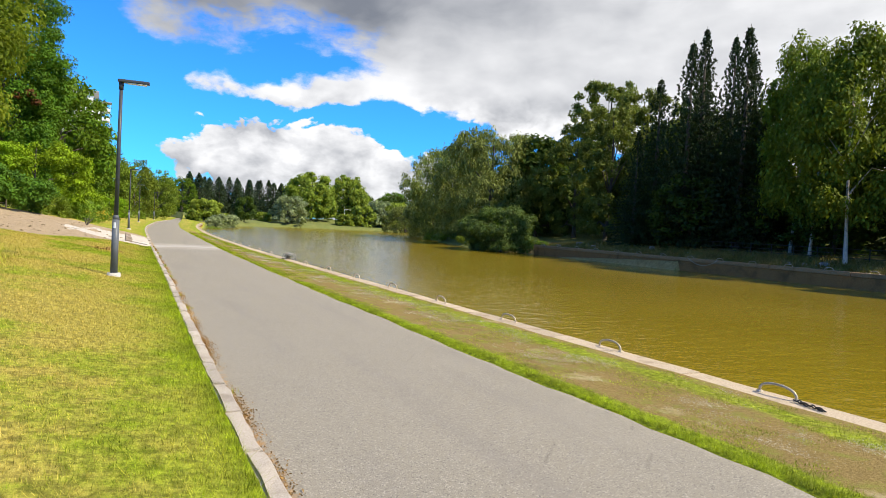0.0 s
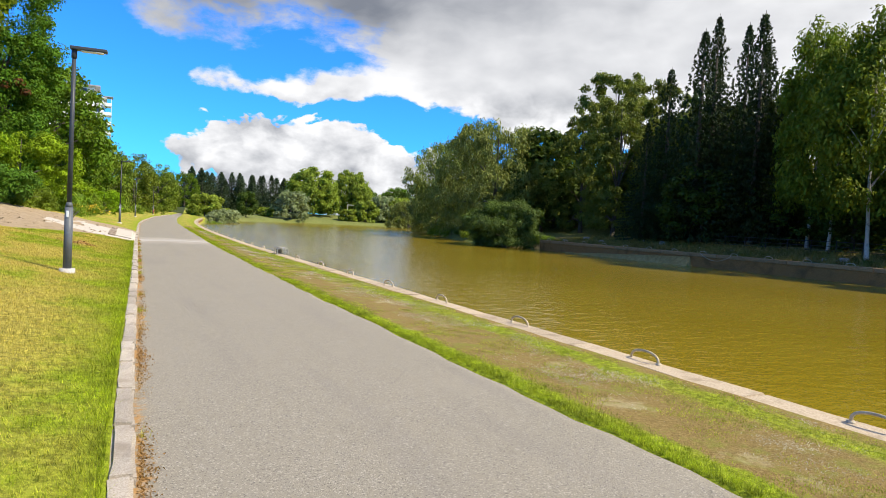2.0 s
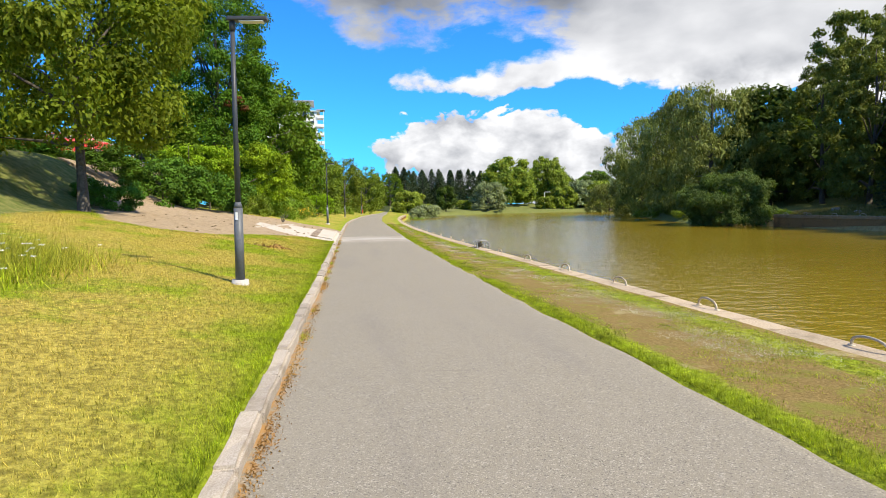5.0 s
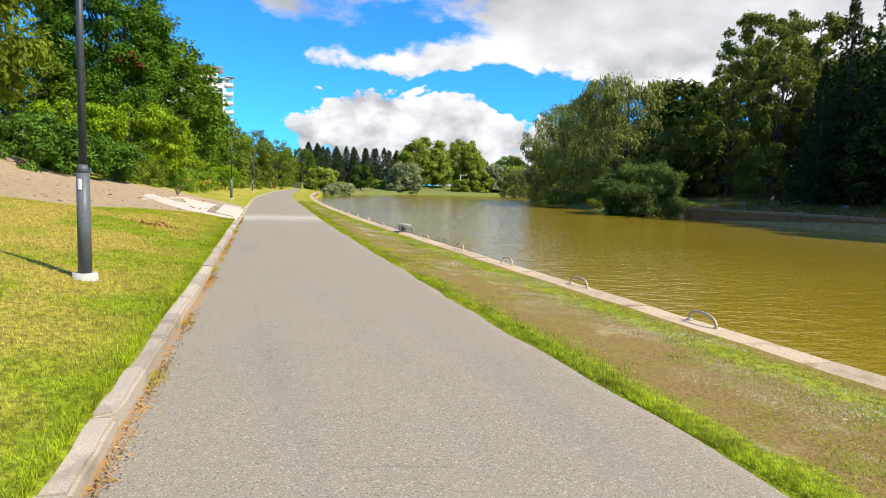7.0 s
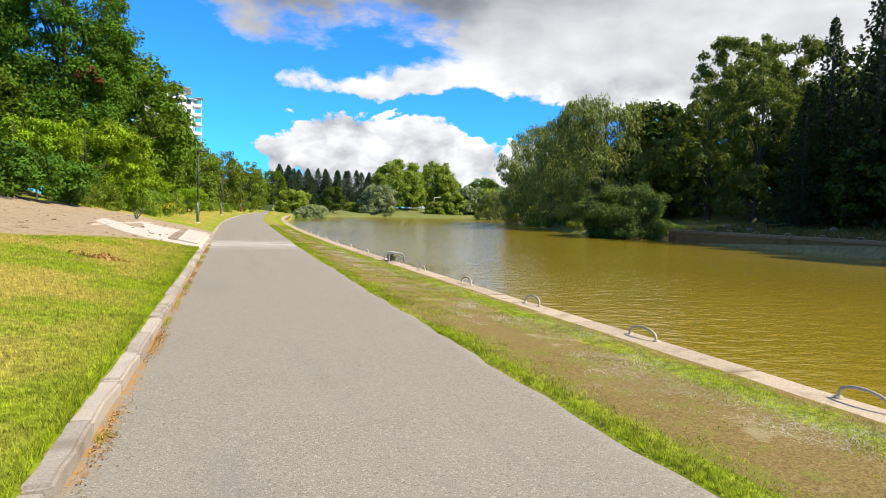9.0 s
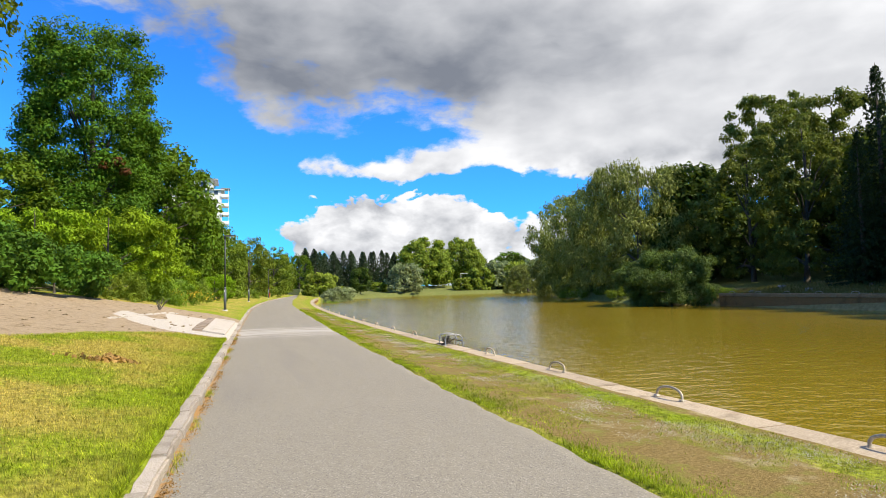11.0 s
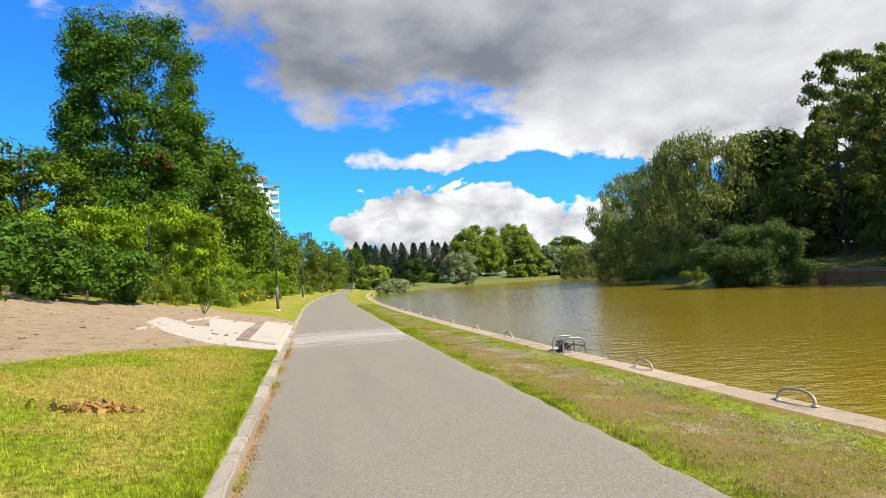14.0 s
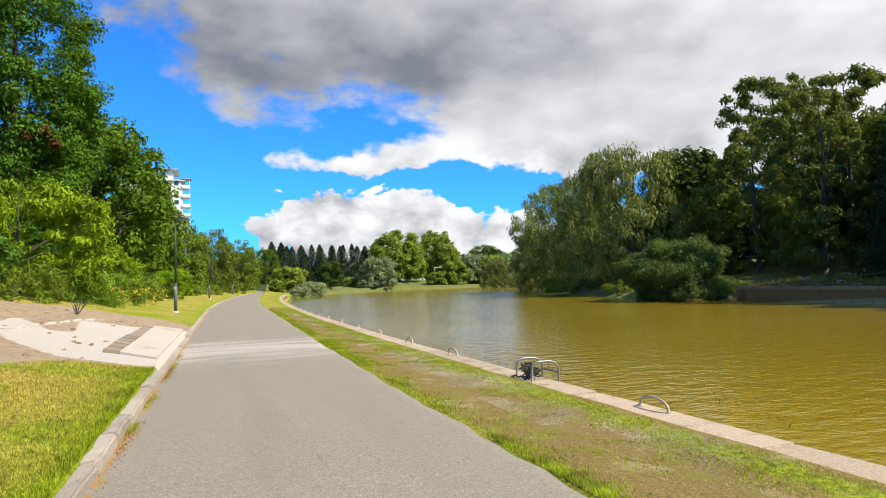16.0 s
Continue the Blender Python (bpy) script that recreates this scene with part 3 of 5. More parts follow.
def build_ground():
    rows = np.r_[-3000, -600, -200, -100, -60, -30, np.arange(-14, 60, 0.4), np.arange(60, 140, 1.5), np.arange(140, 300, 4), 330, 400, 600, 1200, 3000]
    sl = np.r_[0.0, 0.08, np.arange(0.25, 9, 0.3), np.arange(9, 24, 1.0), np.arange(24, 70, 4), 80, 120, 250, 700, 3000][::-1]
    right = np.r_[np.arange(0.4, 60, 1.2), np.arange(60, 150, 3), 160, 200, 300, 700, 3000]
    X = []
    for y in rows:
        l, r, q = left_x(y), right_x(y), float(quay_x(y)) - 0.1
        q = max(q, r + 1.0)
        X.append(np.r_[l - 0.14 - sl, l - 0.10, r - 0.1, np.linspace(r + 0.02, q - 0.34, 14), q - 0.24, q - 0.2, q + right])
    X = np.array(X)
    Y = np.repeat(rows[:, None], X.shape[1], 1)
    Z = ground_z(X, Y)
    verts, faces = sheet(X, Y, Z)
    me = quick_mesh("ground", verts, faces)
    x, y = verts[:, 0], verts[:, 1]
    l, r, q = left_x(y), right_x(y), quay_x(y)
    attribute(me, "dirt", inside_soft(x, y, DIRT, 2.0))
    attribute(me, "sand", inside_soft(x, y, SAND, 0.6))
    u = (x - r) / np.maximum(q - r, 0.5)
    attribute(me, "worn", np.where((x > r) & (x < q + 0.2) & (y < 118), np.clip(u * 5.0 - 0.1 + np.clip((y - 9) / 8, 0, 0.45), 0, 1) * np.clip((75 - y) / 30, 0.25, 1) - 0.62 * np.exp(-((u - 0.68) / 0.17) ** 2), np.where(x > q, 0.0, 0.0)))
    s = l - 0.14 - x
    attribute(me, "lush", np.where(s > -0.1, np.exp(-np.maximum(s, 0) / 0.55), np.where(x > r - 0.2, np.clip(1.4 - (x - r) / 0.6, 0, 1) * np.clip((14 - y) / 8, 0.4, 1) + 0.85 * np.exp(-((u - 0.68) / 0.17) ** 2) * (x < q), 0.0)))
    attribute(me, "bank", np.where((x > WALL_X - 1) & (x < WALL_X + 9) & (y < 66), 1.0, 0.0))
    attribute(me, "wild", np.where(x > q, 0.7, np.where(x < l, np.clip((l - x - 6.5) / 4, 0, 0.8), 0.0)))
    tagged(link("ground", me, M_TURF), "sunlit mown grass with dry yellow patches, bare earth and pale sand", "ground", kind="structure")


def build_path():
    rows = np.r_[np.arange(-40, -12, 4), np.arange(-12, 60, 0.4), np.arange(60, 176, 1.5)]
    u = np.r_[0, 0.03, 0.08, 0.15, np.linspace(0.22, 0.95, 14), 0.985, 1.0]
    jag = 0.02 * np.sin(rows * 3.3) + 0.02 * np.sin(rows * 7.7 + 1) + 0.02 * np.sin(rows * 0.9 + 2) - 0.03
    L, R = left_x(rows), right_x(rows) + jag
    X = (L - 0.09)[:, None] * (1 - u) + R[:, None] * u
    Y = np.repeat(rows[:, None], len(u), 1)
    Z = 0.10 + 0.02 * np.sin(np.pi * u)[None, :] + 0.004 * wavy(X, Y, 1.1) - np.where(u > 0.99, 0.03, 0.0)[None, :]
    verts, faces = sheet(X, Y, Z)
    me = quick_mesh("path", verts, faces)
    x, y = verts[:, 0], verts[:, 1]
    attribute(me, "sand", np.clip(1 - np.abs(y - 30.5) / 6.0, 0, 1))
    attribute(me, "edge", np.clip(1 - (x - left_x(y)) / 0.35, 0, 1) + 0.6 * np.clip(1 - (right_x(y) - x) / 0.2, 0, 1))
    tagged(link("path", me, M_ASPHALT), "pale worn asphalt footpath with gritty surface and fine cracks", "footpath", kind="structure")


def box_bm(x0, x1, y0, y1, z0, z1, bev=0.0, seg=1):
    bm = bmesh.new()
    bmesh.ops.create_cube(bm, size=1.0, matrix=Matrix.Translation(((x0 + x1) / 2, (y0 + y1) / 2, (z0 + z1) / 2)) @ Matrix.Diagonal((x1 - x0, y1 - y0, z1 - z0, 1)))
    if bev:
        bmesh.ops.bevel(bm, geom=bm.edges[:], offset=bev, segments=seg, affect="EDGES", profile=0.6)
    return bm


def block(name, size, seed, rag, bev):
    """A worn stone: a box on its base's middle with uneven faces and rounded edges."""
    rng = random.Random(seed)
    bm = box_bm(-size[0] / 2, size[0] / 2, -size[1] / 2, size[1] / 2, 0, size[2])
    bmesh.ops.subdivide_edges(bm, edges=[e for e in bm.edges if abs((e.verts[0].co - e.verts[1].co).y) > 0.1], cuts=3)
    for v in bm.verts:
        v.co += Vector((rng.uniform(-rag, rag), rng.uniform(-rag, rag) * 0.5, rng.uniform(-rag, rag)))
    bmesh.ops.bevel(bm, geom=[e for e in bm.edges if e.calc_face_angle(0) > 0.6], offset=bev, segments=2, affect="EDGES")
    me = bpy.data.meshes.new(name)
    bm.to_mesh(me)
    bm.free()
    return me


def along(fn, y0, y1):
    """The pose and length of a piece lying along a line of the plan from y0 to y1."""
    x0, x1 = float(fn(y0)), float(fn(y1))
    return (x0 + x1) / 2, (y0 + y1) / 2, math.degrees(math.atan2(x1 - x0, y1 - y0))


def build_water():
    ys = np.r_[-80, np.arange(-8, 130, 4), 150, 230]
    X = np.stack([np.where(ys < 118, quay_x(ys) - 0.25, quay_x(ys) - 12), np.full(len(ys), 160.0)], 1)
    u = np.linspace(0, 1, 9)
    X = X[:, :1] * (1 - u) + X[:, 1:] * u
    verts, faces = sheet(X, np.repeat(ys[:, None], 9, 1), np.full(X.shape, WATER))
    tagged(link("water", quick_mesh("water", verts, faces), M_WATER), "murky brown river water with small wind ripples", "water", kind="structure")


def build_quay():
    quay = tagged(new("quay_edge"), "low concrete quay edge with sandy coping stones", "quay", kind="structure")
    rows = np.r_[-80, np.arange(-8, 118, 2.0)]
    verts = []
    for y in rows:
        q = float(quay_x(y))
        verts += [(q - 0.02, y, -0.24), (q - 0.02, y, -2.3), (q - 0.45, y, -2.3), (q - 0.45, y, -0.24)]
    faces = []
    for i in range(len(rows) - 1):
        for k in range(4):
            faces.append((4 * i + k, 4 * i + (k + 1) % 4, 4 * i + 4 + (k + 1) % 4, 4 * i + 4 + k))
    link("wall", mesh_of("quay wall", verts, faces, False), M_WALL, quay, "dark damp concrete quay wall")
    stones = [block("coping stone", (0.45, 2.985, 0.25), s, 0.006, 0.014) for s in range(4)]
    for me in stones:
        me.materials.append(M_COPING)
    rng = random.Random(4)
    y = -19.5
    while y < 114:
        x, ym, turn = along(quay_x, y, y + 3)
        ob = new("coping_stone", rng.choice(stones))
        ob.parent = quay
        ob.matrix_basis = pose(x - 0.225, ym, -0.25 + rng.uniform(-0.006, 0.006), rng.uniform(-0.1, 0.1), rng.uniform(-0.5, 0.5), -turn + rng.choice((0, 180)))
        y += 3


def build_kerb():
    kerb = tagged(new("kerb"), "weathered granite kerb stones edging the footpath", "kerb", kind="structure")
    stones = [block("kerb stone", (0.155, 0.985, 0.30), s, 0.010, 0.022) for s in range(5)]
    for me in stones:
        me.materials.append(M_KERB)
    rng = random.Random(8)
    y = -12.0
    while y < 128:
        x, ym, turn = along(left_x, y, y + 1)
        low = 0.07 if 27.2 < ym < 35.5 else 0.0
        ob = new("kerb_stone", rng.choice(stones))
        ob.parent = kerb
        ob.matrix_basis = pose(x - 0.075 + rng.uniform(-0.012, 0.012), ym, -0.095 - low + rng.uniform(-0.014, 0.014), rng.uniform(-0.7, 0.7), rng.uniform(-2, 2), -turn + rng.uniform(-0.7, 0.7) + rng.choice((0, 180)))
        y += 1.0


def build_far_wall():
    wall = tagged(new("far_quay_wall"), "long dark concrete quay wall across the water with a grey cap", "quay wall", kind="structure")
    part("wall", box_bm(WALL_X, WALL_X + 0.4, -40, WALL_END, -2.3, WALL_TOP - 0.3), M_WALL, wall, "brown-stained lower wall")
    cap = box_bm(-0.06, 0.5, -2.98, 2.98, 0, 0.3, 0.03)
    me = bpy.data.meshes.new("wall cap")
    cap.to_mesh(me)
    cap.free()
    me.materials.append(M_WALLCAP)
    for i in range(15):
        ob = new("cap_stone", me)
        ob.parent = wall
        ob.matrix_basis = pose(WALL_X, WALL_END - 3 - 6 * i, WALL_TOP - 0.3 + 0.004 * (i % 3))


build_ground()
build_path()
build_water()
build_quay()
build_kerb()
build_far_wall()

# ---- plants ----


def tubes(paths, sides=7):
    """One mesh of tapered tubes; each path is rows of (place, radius)."""
    verts, faces = [], []
    for rows in paths:
        start = len(verts)
        for i, (p, r) in enumerate(rows):
            a = Vector(rows[max(i - 1, 0)][0])
            b = Vector(rows[min(i + 1, len(rows) - 1)][0])
            w = (b - a).normalized()
            u = w.cross(Vector((0.31, 0.95, 0.07))).normalized()
            v = w.cross(u)
            for k in range(sides):
                t = 2 * math.pi * k / sides
                verts.append(Vector(p) + r * (math.cos(t) * u + math.sin(t) * v))
        for i in range(len(rows) - 1):
            for k in range(sides):
                j = (k + 1) % sides
                faces.append((start + i * sides + k, start + i * sides + j, start + (i + 1) * sides + j, start + (i + 1) * sides + k))
        for at in (0, len(rows) - 1):
            faces.append(tuple(start + at * sides + k for k in range(sides)))
    return mesh_of("tubes", verts, faces)


def leaves(rng, centers, radii, per, size, slim=0.55, droop=0.0, flat=0.75, out=0.95):
    """Small pointed leaves, gathered in clumps."""
    c = np.repeat(np.asarray(centers, float), per, 0)
    r = np.repeat(np.asarray(radii, float), per)
    n = len(c)
    d = rng.normal(size=(n, 3))
    d /= np.linalg.norm(d, axis=1)[:, None]
    rad = rng.random(n) ** 0.45
    off = d * (rad * r)[:, None] * np.array([1, 1, flat])
    if droop:
        off[:, 2] = off[:, 2] * 0.6 - droop * r * rng.random(n) ** 1.3
        off[:, :2] *= 0.75
    p = c + off
    nrm = d * out + np.array([0, 0, 0.5]) + rng.normal(size=(n, 3)) * 0.45
    nrm /= np.linalg.norm(nrm, axis=1)[:, None]
    way = rng.normal(size=(n, 3)) + np.array([0, 0, -0.9 - 2.2 * droop])
    way -= nrm * (way * nrm).sum(1)[:, None]
    way /= np.linalg.norm(way, axis=1)[:, None]
    side = np.cross(nrm, way)
    s = (size * (0.65 + 0.7 * rng.random(n)))[:, None]
    bend = nrm * s * 0.15
    verts = np.stack([p - way * s * 0.5 - bend, p + side * s * slim * 0.5 - way * s * 0.08, p + way * s * 0.55 - bend, p - side * s * slim * 0.5 - way * s * 0.08], 1).reshape(-1, 3)
    return quick_mesh("leaves", verts, np.arange(4 * n).reshape(n, 4), False)


def crown_places(rng, count, profile, z0, z1, uneven=0.16, hollow=0.55):
    """Clump centres in a crown whose half-width at each height is profile(0..1)."""
    out, rad = [], []
    lobes = [(rng.uniform(0, 6.28), rng.uniform(0, 1), rng.uniform(0.5, 1.0)) for _ in range(9)]
    tries = 0
    while len(out) < count and tries < 60 * count:
        tries += 1
        h = rng.random()
        w = profile(h)
        if rng.random() > (w / max(profile(k / 10) for k in range(11))) + 0.12:
            continue
        a = rng.uniform(0, 2 * math.pi)
        k = 1 + uneven * sum(s * math.cos(a - la) * math.exp(-((h - lh) / 0.22) ** 2) for la, lh, s in lobes)
        f = hollow + (1 - hollow) * rng.random() ** 0.5
        out.append((w * k * f * math.cos(a), w * k * f * math.sin(a), z0 + (z1 - z0) * h + rng.uniform(-0.3, 0.3)))
        rad.append(rng.uniform(0.75, 1.25))
    return out, rad


def trunk_paths(rng, height, radius, centers, limbs, fork=0.3):
    """A bent tapered trunk and limbs that reach into the crown."""
    bend = [rng.uniform(-0.03, 0.03) * height for _ in range(2)]
    spine = []
    for i in range(9):
        t = i / 8
        spine.append(((bend[0] * math.sin(t * 2.6), bend[1] * math.sin(t * 2.1), height * t - 0.3 * (i == 0)), radius * (1.35 if i == 0 else 1.0) * (1 - 0.82 * t)))
    paths = [spine]
    for c in rng.sample(list(centers), min(limbs, len(centers))):
        t = min(max(fork + 0.5 * (c[2] / height - fork), fork), 0.85)
        i = min(int(t * 8), 7)
        a = Vector(spine[i][0]).lerp(Vector(spine[i + 1][0]), t * 8 - i)
        b = Vector(c)
        mid = a.lerp(b, 0.5) + Vector((0, 0, 0.08 * height * rng.random()))
        r = spine[i][1] * 0.55
        paths.append([(a, r), (a.lerp(mid, 0.55), r * 0.75), (mid, r * 0.5), (b, r * 0.15)])
    return paths


def plant(name, label, category, seed, profile, height, z0, clumps, per, size, leaf_mat, bark_mat, radius=0.25, clump=1.2, limbs=14, group="", uneven=0.16, hollow=0.55, **leaf):
    rng, nr = random.Random(seed), np.random.default_rng(seed)
    thing = tagged(new(name), label, category, group)
    centers, rad = crown_places(rng, clumps, profile, z0, height - clump * 0.6, uneven, hollow)
    link("trunk", tubes(trunk_paths(rng, height * 0.93, radius, centers, limbs, max(0.12, z0 / height * 0.8))), bark_mat, thing)
    link("crown", leaves(nr, centers, np.array(rad) * clump, per, size, **leaf), leaf_mat, thing)
    return thing


def spruce(seed, height, width, label="tall dark green spruce with drooping tiered branches", per=10, size=0.40, gap=1.0, needles=None):
    rng = random.Random(seed)
    nr = np.random.default_rng(seed)
    thing = tagged(new("spruce_tree"), label, "tree", "spruces across the water")
    link("trunk", tubes([[((0, 0, -0.3), width * 0.035), ((0, 0, height * 0.5), width * 0.022), ((0, 0, height), 0.02)]]), M_BARK, thing)
    cs, rs = [], []
    z = 0.9
    while z < height - 0.3:
        t = z / height
        w = width / 2 * (1 - t) ** 0.9 + 0.05
        n = max(4, int(9 * (1 - t) + 4))
        a0 = rng.uniform(0, 6)
        for k in range(n):
            a = a0 + 6.283 * k / n + rng.uniform(-0.25, 0.25)
            reach = w * rng.uniform(0.7, 1.12)
            steps = max(2, int(reach / 0.55 / gap))
            for s in range(steps):
                f = (s + 1) / steps
                cs.append((math.cos(a) * reach * f, math.sin(a) * reach * f, z - 0.28 * reach * f ** 1.6 + 0.12 * reach * f ** 4))
                rs.append(0.50 * (1.1 - 0.6 * f) * (0.42 + 0.75 * (1 - t)))
        z += gap * rng.uniform(0.42, 0.60) * (0.42 + 0.62 * (1 - t))
    link("crown", leaves(nr, cs, np.array(rs), per, size, slim=0.26, flat=0.40, droop=0.30), needles or M_SPRUCE, thing)
    return thing


def dome(w, lo=0.5, k=0.55):
    return lambda h: w / 2 * (lo + (1 - lo) * min(1, h / 0.35)) * max(0.0, 1 - max(0, (h - 0.35) / 0.72) ** 2.2) ** k


def at(ob, x, y, s=1.0, turn=0.0, sink=0.0, wide=None):
    ob.matrix_basis = pose(x, y, float(ground_z(x, y)) - sink, 0, 0, turn) @ Matrix.Diagonal((wide or s, wide or s, s, 1))
    return ob


def more(ob, rows, label=""):
    """Copies of a plant: rows of x, y, height scale, turn and width scale."""
    for x, y, s, turn, wide in rows:
        c = copy_thing(ob, Matrix.Identity(4))
        c.matrix_basis = pose(x, y, float(ground_z(x, y)) - 0.1, 0, 0, turn) @ Matrix.Diagonal((wide, wide, s, 1))
        if label:
            tagged(c, label)


def build_trees():
    # by the path
    def tall_maple(h):
        return (4.5 + 0.35 * math.sin(h * 14)) * (0.75 + 0.25 * min(1, h * 5)) * max(0.12, 1 - max(0, (h - 0.86) / 0.2) ** 3)

    at(plant("maple_tree", "tall dense dark green maple with a blocky crown", "tree", 1, tall_maple, 20.0, 1.6, 380, 250, 0.24, M_MAPLEDARK, M_BARK, 0.4, 1.08, 16, uneven=0.08, hollow=0.5), -15.5, 62)
    big = [o for o in scene.objects if o.name == "maple_tree"][0]
    nr = np.random.default_rng(50)
    link("dead_twigs", leaves(nr, [(2.4, -3.9, 9.4), (1.6, -4.2, 9.0), (2.9, -3.7, 8.7)], [0.55, 0.5, 0.45], 70, 0.3), M_REDLEAF, big, "dead reddish brown twigs")
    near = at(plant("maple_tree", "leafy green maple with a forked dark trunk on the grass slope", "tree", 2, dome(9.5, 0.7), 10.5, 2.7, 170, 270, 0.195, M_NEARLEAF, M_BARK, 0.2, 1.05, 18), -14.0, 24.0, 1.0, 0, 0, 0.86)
    side = plant("roadside_tree", "rounded mid green tree at the edge of the footpath slope", "tree", 3, dome(9.5, 0.75), 11.5, 0.4, 175, 75, 0.36, M_MAPLE, M_BARK, 0.25, 0.92, 12, group="trees along the slope")
    at(side, -13.0, 74, 1.28)
    more(side, [(-11.6, 83, 1.2, 160, 0.95), (-9.6, 92, 1.0, 250, 0.8)])
    more(side, [(-20.5, 56, 0.80, 40, 0.9), (-25, 46, 0.95, 200, 1.0), (-17, 84, 1.25, 300, 1.05), (-12, 112, 1.0, 20, 0.95),
                (-6, 140, 0.9, 10, 0.9), (-24, 66, 0.95, 90, 1.0), (-30, 36, 0.9, 130, 1.1)])
    pale = at(plant("roadside_tree", "rounded yellow-green tree beside the far footpath", "tree", 23, dome(9.5, 0.75), 11.5, 0.4, 130, 80, 0.40, M_BIRCH, M_BARK, 0.25, 1.15, 10, group="trees along the slope"), -12.0, 89, 0.98, 120, 0.1, 0.85)
    more(pale, [(-6.6, 105, 0.88, 75, 0.8), (-2.2, 127, 0.92, 210, 0.8), (3.0, 147, 0.9, 140, 0.8), (6, 168, 0.8, 50, 0.8), (-9.4, 97, 0.7, 10, 0.6)])
    sumac = at(plant("bright_shrub", "bright green feathery shrub on the slope", "shrub", 4, dome(6.6, 0.6), 4.7, 0.5, 95, 180, 0.185, M_SUMAC, M_BARK, 0.09, 0.7, 12, group="shrubs on the slope", slim=0.4, droop=0.25), -11.4, 45.0)
    more(sumac, [(-14.3, 43, 0.85, 100, 0.85), (-9.6, 53, 0.7, 200, 0.7), (-6.8, 71, 0.55, 30, 0.55)])
    hedge = at(plant("leafy_bush", "dense dark green leafy bush above bare earth", "bush", 5, dome(4.4, 0.95, 0.4), 2.2, 0.15, 70, 150, 0.165, M_HEDGE, M_BARK, 0.05, 0.45, 8, group="bushes above the bare earth"), -12.2, 37.6)
    more(hedge, [(-14.2, 35.6, 1.0, 80, 1.05), (-17.0, 34.0, 0.55, 170, 1.0), (-15.2, 38.4, 0.9, 220, 1.0), (-20.3, 33.0, 0.5, 20, 1.0), (-14.5, 28.0, 0.55, 300, 0.6), (-18.5, 24.5, 0.8, 120, 0.8)])
    weed = at(plant("tall_weeds", "tall yellow-green grasses and weeds on the slope", "weeds", 6, dome(3.4, 0.95, 0.4), 1.25, 0.05, 46, 62, 0.38, M_WEED, M_BARK, 0.02, 0.35, 4, group="weeds along the slope", slim=0.10, flat=1.0), -10.8, 41.5)
    more(weed, [(-10.0, 46, 1.0, 50, 1.1), (-9.8, 50.5, 1.1, 100, 1.1), (-9.0, 56, 0.9, 150, 1.2), (-8.6, 63, 1.2, 200, 1.1), (-7.8, 74, 1.0, 250, 1.2), (-6.0, 88, 1.0, 300, 1.2), (-3.5, 101, 1.0, 350, 1.2), (-10.5, 70, 1.3, 40, 1.3), (-0.5, 118, 1.0, 90, 1.3),
                (38.5, 66, 0.9, 20, 1.3), (39.5, 74, 1.0, 60, 1.5), (43.5, 88, 0.9, 100, 1.6), (48, 100, 1.0, 150, 1.6), (57, 116, 0.9, 200, 1.6), (66, 130, 1.0, 250, 1.6), (39.2, 57.8, 0.7, 20, 0.9), (11, 121, 0.8, 30, 1.0), (10.2, 116, 0.7, 70, 0.9), (14.6, 133, 0.9, 10, 1.0)])
    # across the water
    willow = at(plant("willow_tree", "large olive green weeping willow at the water's edge", "tree", 7, dome(19, 0.8), 16.5, 1.2, 360, 110, 0.54, M_WILLOW, M_BARK, 0.45, 1.45, 12, group="trees across the water", slim=0.26, droop=0.8, out=0.6, hollow=0.4), 46.5, 80.2, 1.1, 0, 0, 0.99)
    more(willow, [(52.3, 102.0, 1.1, 150, 1.0), (57.8, 120.4, 0.77, 250, 0.83), (57.8, 100.6, 0.88, 60, 0.88), (71, 164.4, 0.61, 20, 0.66)])
    ash = at(plant("ash_tree", "tall olive green tree with sunlit billowing crown", "tree", 18, dome(11.5, 0.7), 18.5, 1.5, 210, 95, 0.42, M_OLIVE, M_BARK, 0.3, 1.1, 10, group="trees across the water", uneven=0.3, slim=0.4, droop=0.35, out=0.6), 58.3, 60.5, 1.1)
    more(ash, [(67.7, 77, 1.41, 200, 1.32), (49, 56.6, 0.94, 300, 0.88), (52.8, 67.1, 0.94, 60, 0.94)])
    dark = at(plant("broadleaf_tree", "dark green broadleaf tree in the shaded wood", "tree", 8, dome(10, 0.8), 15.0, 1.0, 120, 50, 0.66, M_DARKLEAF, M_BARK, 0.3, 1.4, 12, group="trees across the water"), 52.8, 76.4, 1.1)
